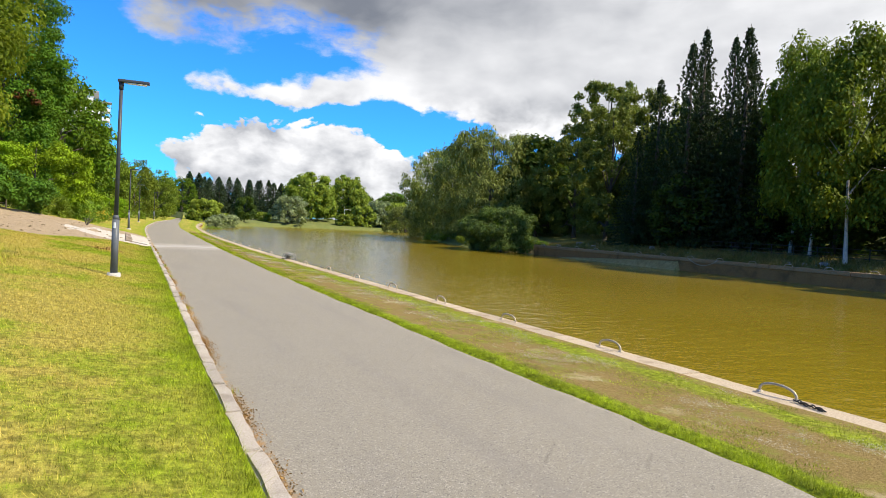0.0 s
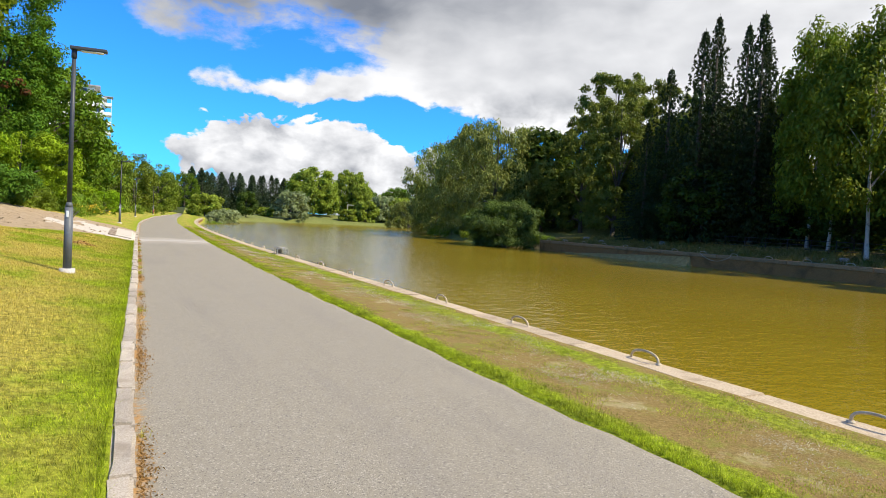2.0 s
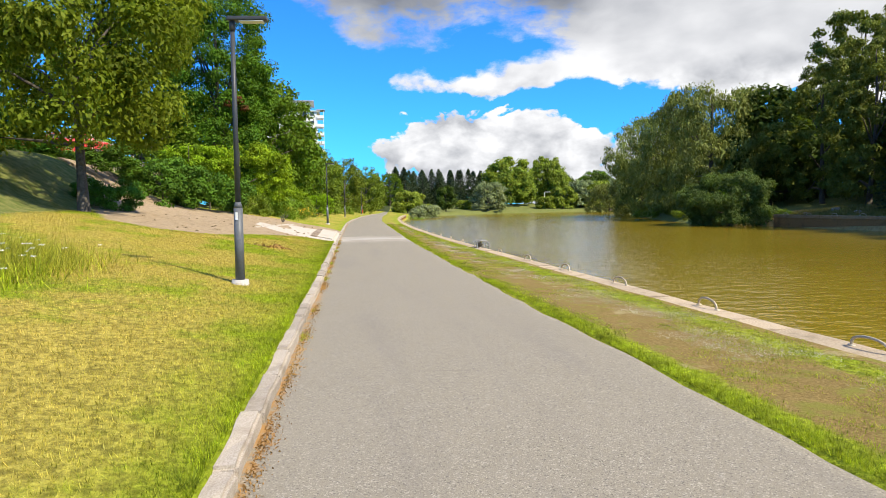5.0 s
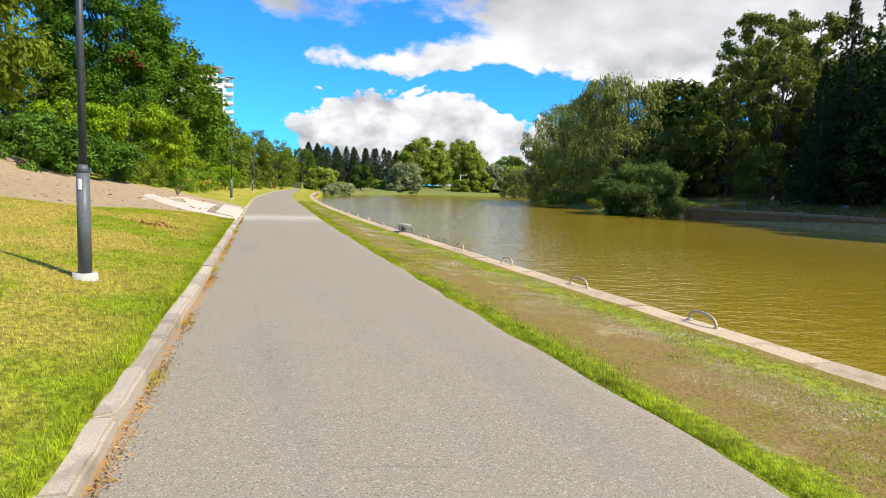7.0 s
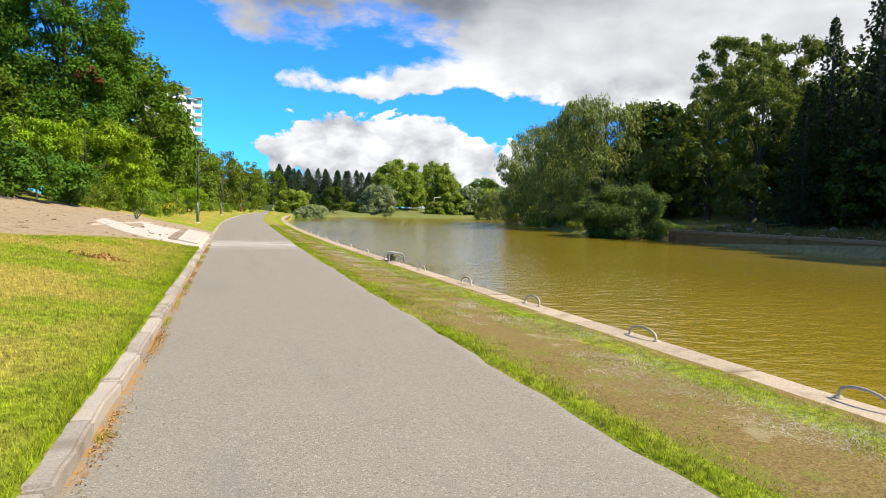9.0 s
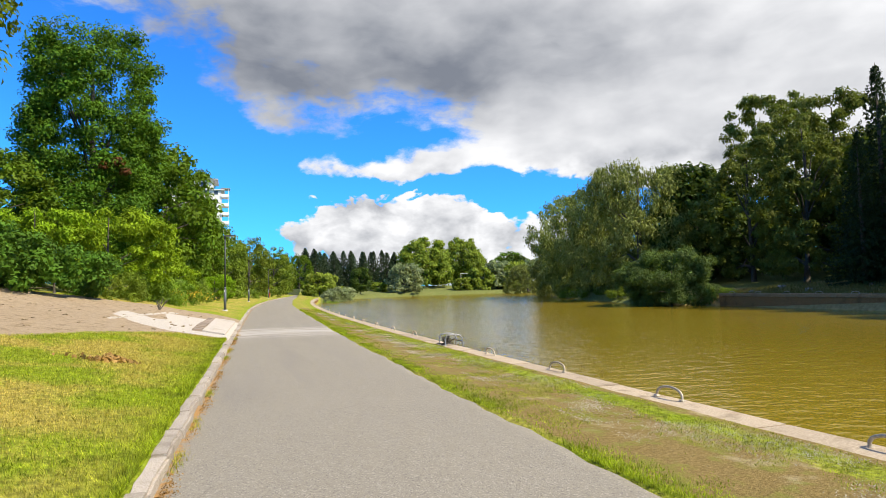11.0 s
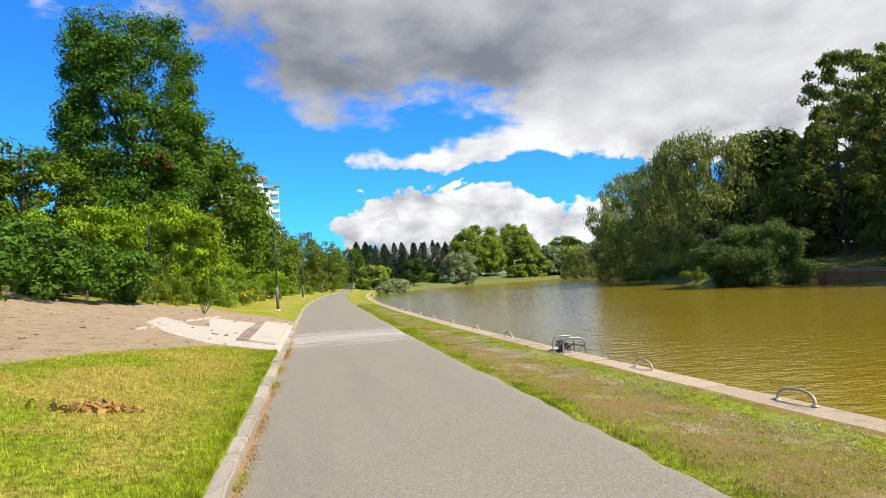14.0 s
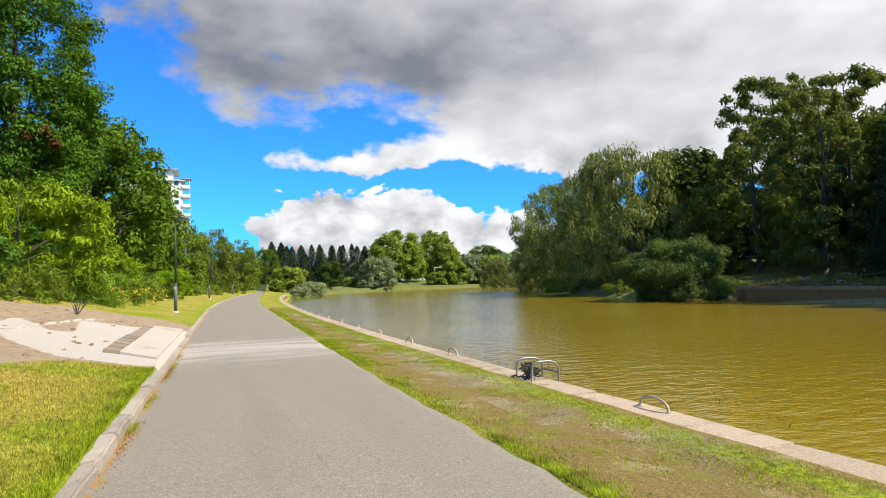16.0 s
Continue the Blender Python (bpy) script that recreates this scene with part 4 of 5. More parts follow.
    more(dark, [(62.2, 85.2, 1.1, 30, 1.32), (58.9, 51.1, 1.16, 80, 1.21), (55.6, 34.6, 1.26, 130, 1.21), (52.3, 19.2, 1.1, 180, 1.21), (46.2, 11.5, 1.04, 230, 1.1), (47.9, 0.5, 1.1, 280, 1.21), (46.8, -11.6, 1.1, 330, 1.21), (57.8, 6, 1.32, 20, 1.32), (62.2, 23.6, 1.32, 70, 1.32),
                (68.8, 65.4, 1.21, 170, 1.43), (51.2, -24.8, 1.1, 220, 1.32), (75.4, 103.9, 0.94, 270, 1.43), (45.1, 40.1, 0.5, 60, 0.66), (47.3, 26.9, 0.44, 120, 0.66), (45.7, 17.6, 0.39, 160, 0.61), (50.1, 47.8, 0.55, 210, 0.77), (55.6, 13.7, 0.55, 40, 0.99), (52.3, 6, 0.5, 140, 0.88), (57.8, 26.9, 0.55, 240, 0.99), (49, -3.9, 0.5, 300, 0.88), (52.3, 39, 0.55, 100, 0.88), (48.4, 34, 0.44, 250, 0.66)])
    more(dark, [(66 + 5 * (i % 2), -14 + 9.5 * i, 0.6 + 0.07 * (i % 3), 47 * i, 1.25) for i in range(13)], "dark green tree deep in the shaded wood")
    sp = at(spruce(9, 19.2, 9.2), 45.2, 41.2, 1.1)
    more(sp, [(47.9, 41.9, 1.21, 50, 1.04), (51.7, 41.2, 1.19, 100, 0.99), (46.5, 35.7, 1.13, 150, 1.04), (49.5, 37.4, 1.04, 200, 1.04), (46.8, 46.7, 0.97, 250, 0.99), (53.9, 46.7, 1.1, 300, 1.04), (43, 45.8, 0.66, 20, 0.66)])

    def birch_shape(h):
        return 3.6 * (0.55 + 0.45 * min(1, h * 3)) * max(0.04, 1 - h ** 2.4) ** 0.6

    birch = at(plant("birch_tree", "tall light green birch with a white trunk and hanging twigs", "tree", 10, birch_shape, 17.0, 4.2, 150, 120, 0.31, M_BIRCHDIM, M_BIRCHBARK, 0.13, 1.1, 9, group="birches across the water", slim=0.5, droop=1.3), 41.9, 22.8, 1.1)
    more(birch, [(46.8, 30.4, 1.19, 90, 1.1), (44, 26.9, 1.04, 180, 0.99), (44.6, 6, 1.1, 270, 1.1)])
    bush = at(plant("waterside_bush", "large rounded green willow bush leaning over the water", "bush", 11, dome(7.6, 0.9, 0.42), 4.9, 0.2, 150, 260, 0.34, M_BUSH, M_BARK, 0.08, 0.75, 10, slim=0.2, out=0.7), 35.6, 61.6, 1.1)
    bush.matrix_basis = pose(36.2, 61.0, -0.8, 0, 0, 0) @ Matrix.Scale(1.12, 4)
    more(sumac, [(38.5, 64.8, 0.94, 10, 0.83)], "light green shrub beside the waterside bush")
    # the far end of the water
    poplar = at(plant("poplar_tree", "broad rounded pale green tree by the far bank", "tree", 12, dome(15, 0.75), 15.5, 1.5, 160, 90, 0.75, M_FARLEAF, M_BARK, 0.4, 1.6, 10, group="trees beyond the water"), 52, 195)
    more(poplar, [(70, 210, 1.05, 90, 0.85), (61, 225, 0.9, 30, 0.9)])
    silver = at(plant("silver_willow", "silvery green rounded willow on the far bank", "tree", 13, dome(9.5, 0.9), 8.2, 0.3, 95, 75, 0.7, M_SILVER, M_BARK, 0.2, 1.1, 8, group="trees beyond the water", slim=0.3), 38.8, 173)
    more(silver, [(14.3, 129, 0.46, 50, 0.62), (11.8, 122.5, 0.36, 120, 0.42), (72, 187, 1.1, 10, 1.0), (84, 184, 1.2, 80, 1.0)])
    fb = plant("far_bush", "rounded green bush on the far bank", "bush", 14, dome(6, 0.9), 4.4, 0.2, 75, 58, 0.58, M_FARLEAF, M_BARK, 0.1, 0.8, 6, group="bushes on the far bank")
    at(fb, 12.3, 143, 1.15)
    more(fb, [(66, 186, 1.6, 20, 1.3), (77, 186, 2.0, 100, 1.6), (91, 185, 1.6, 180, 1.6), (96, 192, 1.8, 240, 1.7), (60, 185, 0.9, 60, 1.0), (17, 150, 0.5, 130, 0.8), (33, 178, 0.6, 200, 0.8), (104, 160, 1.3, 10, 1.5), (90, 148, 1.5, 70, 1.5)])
    dk = at(plant("small_tree", "small dark green tree on the far bank", "tree", 15, dome(4.6, 0.7), 7.0, 1.0, 60, 75, 0.5, M_DARKLEAF, M_BARK, 0.15, 0.9, 8), 24.5, 161)
    more(dk, [(80, 192, 1.6, 80, 2.0), (100, 200, 1.7, 120, 2.4), (110, 180, 1.6, 20, 2.4)])
    rng = random.Random(21)
    rows = []
    for i in range(36):
        t = i / 35
        rows.append((8 + 56 * t + rng.uniform(-2, 2), 262 + rng.uniform(-12, 18), rng.uniform(0.62, 0.84), rng.uniform(0, 360), rng.uniform(1.15, 1.6)))
    far = at(spruce(16, 19.0, 9.5, "distant dark spruce in a close row", 6, 0.85, 1.8, M_HAZESPRUCE), *rows[0][:2], 0.75)
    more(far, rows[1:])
    more(side, [(18, 240, 1.1, 10, 1.0), (0, 205, 0.9, 90, 0.9), (96, 230, 1.1, 200, 1.4), (115, 215, 1.1, 100, 1.4), (84, 240, 1.1, 300, 1.4)], "distant green tree beyond the water")


def build_woods():
    """The wooded skyline, too far to count."""
    rng = random.Random(33)
    nr = np.random.default_rng(33)
    cs, rs = [], []
    for i in range(230):
        a = radians(rng.uniform(-60, 110))
        d = rng.uniform(330, 420)
        x, y = d * math.sin(a), d * math.cos(a)
        h = rng.uniform(9, 14) if a < radians(38) else rng.uniform(20, 27)
        for k in range(7):
            t = k / 6
            cs.append((x + rng.uniform(-2, 2), y + rng.uniform(-2, 2), 1 + h * t))
            rs.append(4.2 * (1 - 0.6 * t))
    ob = link("far_woods", leaves(nr, cs, rs, 18, 1.9), M_DARKLEAF)
    tagged(ob, "distant dark green woodland along the horizon", "woods", kind="stuff")


build_trees()
build_woods()

# ---- things by the water ----


def arc(width, height, n=12, flatten=1.0):
    """A hoop standing over the y axis, its feet on the ground."""
    rows = [((0, -width / 2, -0.06), None)]
    for i in range(n + 1):
        a = math.pi * i / n
        rows.append(((0, -width / 2 * math.cos(a), height * math.sin(a) ** 0.62), None))
    rows.append(((0, width / 2, -0.06), None))
    return [p for p, _ in rows]


def build_hoops():
    hoop = tagged(new("mooring_hoop"), "bent pale steel mooring hoop set in the quay coping", "mooring hoop", "mooring hoops on the quay")
    link("bar", tubes([[(p, 0.0165) for p in arc(0.47, 0.135)]], 8), M_STEEL, hoop)
    for s in (-0.235, 0.235):
        bm = bmesh.new()
        bmesh.ops.create_cone(bm, cap_ends=True, segments=12, radius1=0.042, radius2=0.034, depth=0.016, matrix=Matrix.Translation((0, s, 0.008)))
        part("foot_plate", bm, M_STEEL, hoop)
    rng = random.Random(5)
    first = True
    for k in range(-3, 30):
        y = 3.0 * k + (0.25 if k < 8 else 0.45)
        if k == 8:
            continue
        m = pose(float(quay_x(y)) - 0.12, y, 0.0, rng.uniform(-2, 2), rng.uniform(-7, 7), -math.degrees(math.atan(0.00184 * max(y - 20, 0))) + rng.uniform(-3, 3)) @ Matrix.Scale(rng.uniform(0.97, 1.05), 4)
        if first:
            hoop.matrix_basis, first = m, False
        else:
            copy_thing(hoop, m)
    for k in range(16):
        c = copy_thing(hoop, pose(WALL_X + 0.2, 54.6 - 3.0 * k, WALL_TOP, 0, rng.uniform(-5, 5), rng.uniform(-3, 3)) @ Matrix.Scale(1.25, 4))
        tagged(c, "pale steel mooring hoop on the far quay wall", group="mooring hoops on the far wall")


def build_chain():
    """A short dark chain shackled to the foot of one hoop."""
    chain = tagged(new("mooring_chain"), "short dark rusty chain lying on the quay coping", "chain")
    x, y = -0.10, -0.04
    rng = random.Random(3)
    for i in range(9):
        bm = bmesh.new()
        seg, ring = 10, 6
        grid = []
        for a in range(seg):
            t = 2 * math.pi * a / seg
            row = []
            for b in range(ring):
                u = 2 * math.pi * b / ring
                r = 0.022 + 0.008 * math.cos(u)
                row.append(bm.verts.new((r * math.cos(t), 1.5 * r * math.sin(t), 0.008 * math.sin(u))))
            grid.append(row)
        for a in range(seg):
            for b in range(ring):
                bm.faces.new((grid[a][b], grid[(a + 1) % seg][b], grid[(a + 1) % seg][(b + 1) % ring], grid[a][(b + 1) % ring]))
        ob = part("chain_link", bm, M_ROPE, chain, "", True)
        ob.matrix_basis = pose(0.0 + 0.012 * math.sin(i * 1.4), -0.05 * i, 0.022, 0, (25, 65)[i % 2], rng.uniform(-12, 12))
    chain.matrix_basis = pose(x, y, 0.0, 0, 0, -12)


def build_ladder():
    ladder = tagged(new("quay_ladder"), "grey steel quay ladder with two hooped handrails over the water", "ladder")
    for y in (-0.24, 0.24):
        pts = [(-0.32, y, -0.05), (-0.32, y, 0.18), (-0.29, y, 0.25), (-0.21, y, 0.28), (-0.02, y, 0.28), (0.08, y, 0.25), (0.14, y, 0.17), (0.14, y, -1.2)]
        link("handrail", tubes([[(p, 0.018) for p in pts]], 8), M_GALV, ladder)
    for z in (0.10, -0.15, -0.4, -0.7, -1.0):
        link("rung", tubes([[((0.14, -0.24, z), 0.016), ((0.14, 0.24, z), 0.016)]], 8), M_GALV, ladder)
    ladder.matrix_basis = pose(float(quay_x(23.95)) - 0.02, 23.95, 0.0, 0, 0, 0)
    rng = random.Random(11)
    paths = []
    for k in range(7):
        p = Vector((rng.uniform(-0.1, 0.1), rng.uniform(-0.12, 0.12), 0.03))
        rows = []
        for i in range(16):
            rows.append((tuple(p), 0.012))
            p = p + Vector((rng.uniform(-0.09, 0.09), rng.uniform(-0.11, 0.11), rng.uniform(-0.06, 0.075)))
            p.x, p.y, p.z = max(-0.2, min(0.2, p.x)), max(-0.26, min(0.26, p.y)), max(0.014, min(0.19, p.z))
        paths.append(rows)
    rope = link("tangled_rope", tubes(paths, 5), M_ROPE)
    tagged(rope, "dark tangled rope heaped beside the quay ladder", "rope")
    rope.matrix_basis = pose(float(quay_x(24)) - 0.22, 24.02, 0.0)


def build_far_rope():
    pts = []
    for i in range(15):
        t = i / 14
        pts.append(((WALL_X - 0.10, 30.6 + 3.0 * t, WALL_TOP + 0.02 - 0.55 * math.sin(math.pi * t) ** 0.8), 0.022))
    rope = link("hanging_rope", tubes([pts], 6), M_ROPEW)
    tagged(rope, "pale rope hanging in a loop from the far quay wall", "rope")


def lamp_post():
    post = tagged(new("street_lamp"), "slim dark grey street lamp with flat head, pale footing", "street lamp", "street lamps along the footpath")

    def cone(name, r1, r2, z0, z1, mat, seg=18, label=""):
        bm = bmesh.new()
        bmesh.ops.create_cone(bm, cap_ends=True, segments=seg, radius1=r1, radius2=r2, depth=z1 - z0, matrix=Matrix.Translation((0, 0, (z0 + z1) / 2)))
        ob = part(name, bm, mat, post, label, False)
        for p in ob.data.polygons:
            p.use_smooth = abs(p.normal.z) < 0.9
        return ob

    cone("footing", 0.165, 0.14, -0.25, 0.08, M_FOOT, 14, "pale concrete footing")
    low = cone("lower_pole", 0.078, 0.074, 0.05, 1.30, M_LAMPLOW, 18, "thicker grey lower pole")
    cone("collar", 0.074, 0.048, 1.30, 1.40, M_LAMPLOW)
    cone("upper_pole", 0.046, 0.036, 1.38, 4.34, M_LAMP)
    cone("top_joint", 0.05, 0.05, 4.24, 4.42, M_LAMP, 14)
    bm = box_bm(-0.07, 0.58, -0.105, 0.105, 4.40, 4.465, 0.022, 3)
    for v in bm.verts:
        if v.co.x > 0.3:
            v.co.y *= 0.86
            v.co.z += 0.012
    head = part("lamp_head", bm, M_LAMP, post, "flat dark lamp head")
    part("lamp_glass", box_bm(0.12, 0.52, -0.08, 0.08, 4.388, 4.403, 0.004), M_LENS, head, "milky lamp glass")
    st = bmesh.new()
    vs = []
    for z in (1.10, 1.23):
        for k in range(5):
            a = radians(-120 + 9 * k)
            vs.append(st.verts.new((0.0795 * math.cos(a), 0.0795 * math.sin(a), z)))
    for k in range(4):
        st.faces.new((vs[k], vs[k + 1], vs[k + 6], vs[k + 5]))
    part("sticker", st, M_WHITE, low, "white paper sticker")
    return post


def build_lamps():
    post = lamp_post()
    first = True
    for x, y, turn in ((-7.3, 11.6, 6), (-5.75, 47.8, 10), (-3.6, 79.0, 14), (0.0, 108.0, 18)):
        m = pose(x, y, float(ground_z(x, y)), 0, 0.3, -turn)
        if first:
            post.matrix_basis, first = m, False
        else:
            copy_thing(post, m)
    bm = bmesh.new()
    bmesh.ops.create_cone(bm, cap_ends=True, segments=12, radius1=0.09, radius2=0.08, depth=1.5, matrix=Matrix.Translation((0, 0, 0.7)))
    red = tagged(new("marker_post"), "short red marker post beside the footpath", "post")
    part("post", bm, M_RED, red)
    bm = bmesh.new()
    bmesh.ops.create_cone(bm, cap_ends=True, segments=12, radius1=0.095, radius2=0.095, depth=0.25, matrix=Matrix.Translation((0, 0, 1.2)))
    part("band", bm, M_WHITE, red, "white band")
    red.matrix_basis = pose(0.9, 121.5, float(ground_z(0.9, 121.5)))


def build_dig():
    """The pale slab, its stone strip and the loose edging at the open earth."""
    slab = tagged(new("concrete_slab"), "pale sandy concrete slab beside the kerb", "slab")
    bm = bmesh.new()
    pts = [(-5.6, 28.4), (-5.25, 36.4), (-6.05, 36.2), (-6.25, 28.7)]
    lo = [bm.verts.new((x, y, float(ground_z(x, y)) - 0.12)) for x, y in pts]
    hi = [bm.verts.new((x, y, float(ground_z(x, y)) + 0.06)) for x, y in pts]
    bm.faces.new(hi)
    for i in range(4):
        bm.faces.new((lo[i], lo[(i + 1) % 4], hi[(i + 1) % 4], hi[i]))
    bmesh.ops.recalc_face_normals(bm, faces=bm.faces[:])
    bmesh.ops.bevel(bm, geom=bm.edges[:], offset=0.015, segments=1, affect="EDGES")
    part("slab_top", bm, M_SLAB, slab)
    strip = tagged(new("paving_strip"), "brown paving blocks laid in a strip beside the slab", "paving strip")
    me = block("paving block", (0.30, 0.58, 0.14), 2, 0.004, 0.012)
    me.materials.append(M_STRIP)
    for i in range(12):
        y = 29.0 + 0.6 * i
        ob = new("paving_block", me)
        ob.parent = strip
        ob.matrix_basis = pose(-6.40 + 0.03 * (y - 29.0), y, float(ground_z(-6.4 + 0.03 * (y - 29.0), y)) - 0.08 + 0.004 * (i % 3), 0, 12, -2 + (i % 3))
    rng = random.Random(6)
    row = tagged(new("edging_stones"), "loose pale edging stones in bare earth", "stones")
    me2 = block("edging stone", (0.22, 0.72, 0.09), 9, 0.02, 0.03)
    me2.materials.append(M_SLAB)
    for i in range(9):
        t = i / 8
        x, y = -8.9 + 1.3 * t, 29.6 + 7.0 * t
        ob = new("stone", me2)
        ob.parent = row
        ob.matrix_basis = pose(x, y, float(ground_z(x, y)) - 0.07, rng.uniform(-6, 6), rng.uniform(-6, 6), -10 + rng.uniform(-10, 10))
    # a heap of dry leaves on the lawn
    nr = np.random.default_rng(8)
    n = 260
    cs = np.stack([nr.normal(0, 0.17, n), nr.normal(0, 0.10, n), np.zeros(n)], 1)
    cs[:, 2] = 0.02 + 0.10 * np.exp(-(cs[:, 0] / 0.2) ** 2 - (cs[:, 1] / 0.12) ** 2) * nr.random(n)
    cs[-10:, 0] -= 0.5
    heap = link("dry_leaf_heap", leaves(nr, cs, np.full(n, 0.03), 1, 0.09, slim=0.75, out=0.3), M_DRYLEAF)
    tagged(heap, "small heap of dry brown leaves lying on the lawn", "leaf heap", kind="stuff")
    heap.matrix_basis = pose(-7.3, 19.9, float(ground_z(-7.3, 19.9)), 0, 10, 8)
    # a dead twiggy shrub at the edge of the mound
    bx, by = -8.3, 37.6
    shrub = tagged(new("dead_shrub"), "small leafless dead shrub in bare earth", "shrub")
    for i in range(9):
        a, lean = rng.uniform(0, 6.28), rng.uniform(0.15, 0.5)
        tip = Vector((lean * math.cos(a), lean * math.sin(a), rng.uniform(0.35, 0.6)))
        side = tip * 0.6 + Vector((rng.uniform(-0.2, 0.2), rng.uniform(-0.2, 0.2), 0.18))
        link("twig", tubes([[((0, 0, -0.05), 0.016), (tip * 0.5, 0.011), (tip, 0.004)], [(tip * 0.5, 0.008), (side, 0.003)]], 5), M_BARK, shrub)
    shrub.matrix_basis = pose(bx, by, float(ground_z(bx, by)))
    # clods and small stones on the bare earth
    stone = block("clod", (0.12, 0.15, 0.08), 12, 0.02, 0.02)
    stone.materials.append(M_CLOD)
    clods = tagged(new("earth_clods"), "scattered clods and stones on bare earth", "stones")
    for i in range(110):
        x, y = rng.uniform(-13, -6.5), rng.uniform(22.5, 39)
        if inside_soft(np.array([x]), np.array([y]), DIRT, 2.0)[0] < 0.7:
            continue
        s = rng.uniform(0.25, 0.8)
        ob = new("clod", stone)
        ob.parent = clods
        ob.matrix_basis = pose(x, y, float(ground_z(x, y)) - 0.02, rng.uniform(-20, 20), rng.uniform(-20, 20), rng.uniform(0, 360)) @ Matrix.Scale(s, 4)


def build_railing():
    fence = tagged(new("railing"), "low black metal railing along the far bank", "railing", kind="")
    x = WALL_X + 6.0
    bm = box_bm(-0.03, 0.03, -0.03, 0.03, -0.2, 1.0, 0.006)
    me = bpy.data.meshes.new("post")
    bm.to_mesh(me)
    bm.free()
    me.materials.append(M_RAIL)
    ys = [-24 + 2.0 * i for i in range(32)]
    for y in ys:
        ob = new("post", me)
        ob.parent = fence
        ob.matrix_basis = pose(x, y, float(ground_z(x, y)))
    z = float(ground_z(x, 10))
    for h in (0.92, 0.55, 0.2):
        part("rail", box_bm(x - 0.02, x + 0.02, ys[0], ys[-1], z + h - 0.02, z + h + 0.02), M_RAIL, fence)
    # stones on the far bank
    rng = random.Random(19)
    rock = block("rock", (0.5, 0.7, 0.4), 5, 0.06, 0.06)
    rock.materials.append(M_ROCK)
    for i in range(26):
        x, y = WALL_X + rng.uniform(1.2, 5.6), rng.uniform(-10, 56)
        ob = tagged(new("rock", rock), "grey fieldstone lying in bank grass", "rock", "stones on the far bank")
        ob.matrix_basis = pose(x, y, float(ground_z(x, y)) - 0.08, rng.uniform(-10, 10), rng.uniform(-10, 10), rng.uniform(0, 360)) @ Matrix.Scale(rng.uniform(0.35, 1.0), 4)


def build_building():
    house = tagged(new("apartment_building"), "tall white apartment block with balconies behind the trees", "building")
    gx, gy, g = -9.4, 236.0, float(ground_z(-12, 236)) + 6.0

    def piece(name, x0, x1, y0, y1, z0, z1, mat, parent=None, label="", bev=0.0):
        return part(name, box_bm(gx + x0, gx + x1, gy + y0, gy + y1, g + z0, g + z1, bev), mat, parent or house, label)

    piece("wall", -17, 1.2, -5, 9, -1, 27.5, M_PLASTER)
    piece("upper_storey", -16, -1.4, -4, 8, 27.5, 31.0, M_PLASTER)
    piece("roof", -17.2, 0.2, -5.2, 9, 31.0, 31.35, M_ROOF, label="flat grey overhanging roof")
    piece("terrace_slab", -17.4, 2.2, -5.6, 9.4, 27.5, 27.75, M_PLASTER)
    for k in range(9):
        z = 1.0 + 3.0 * k
        bal = piece("balcony", 1.2, 3.6, -5.4, -1.0, z, z + 0.2, M_PLASTER)
        piece("parapet", 3.5, 3.6, -5.4, -1.0, z + 0.2, z + 1.15, M_WHITE, bal)
        piece("parapet", 1.2, 3.6, -5.5, -5.4, z + 0.2, z + 1.15, M_WHITE, bal)
        piece("post", 3.42, 3.56, -5.34, -5.2, z + 1.15, z + 3.0, M_WHITE, bal)
        for x in (-15, -11.5, -8, -4.5, -1.2):
            win = piece("window", x, x + 1.5, -5.06, -4.98, z + 0.9, z + 2.4, M_WHITE)
            piece("pane", x + 0.1, x + 1.4, -5.09, -5.05, z + 1.0, z + 2.3, M_GLASS, win)
    piece("canopy", 1.0, 4.0, -5.7, -0.8, 28.0, 28.2, M_ROOF, label="grey balcony canopy")
    for x in (-13.5, -9.5, -5.5):
        win = piece("window", x, x + 2.0, -4.06, -3.98, 28.3, 30.3, M_WHITE)
        piece("pane", x + 0.1, x + 1.9, -4.09, -4.05, 28.4, 30.2, M_GLASS, win)


def build_far_frame():
    """The white frame by the far bank."""
    f = tagged(new("white_frame"), "white steel swing frame standing on the far bank", "frame")
    x, y = 65.0, 200.0
    z = float(ground_z(x, y))
    paths = [[((0, 0, -0.2), 0.09), ((0, 0, 5.6), 0.09)], [((4.2, 0, -0.2), 0.09), ((4.2, 0, 5.6), 0.09)], [((-0.2, 0, 5.6), 0.09), ((4.4, 0, 5.6), 0.09)], [((4.2, 0, 5.4), 0.08), ((7.0, 1.5, 4.4), 0.08)]]
    for p in paths:
        link("bar", tubes([p], 8), M_WHITE, f)
    f.matrix_basis = pose(x, y, z) @ Matrix.Scale(0.7, 4)


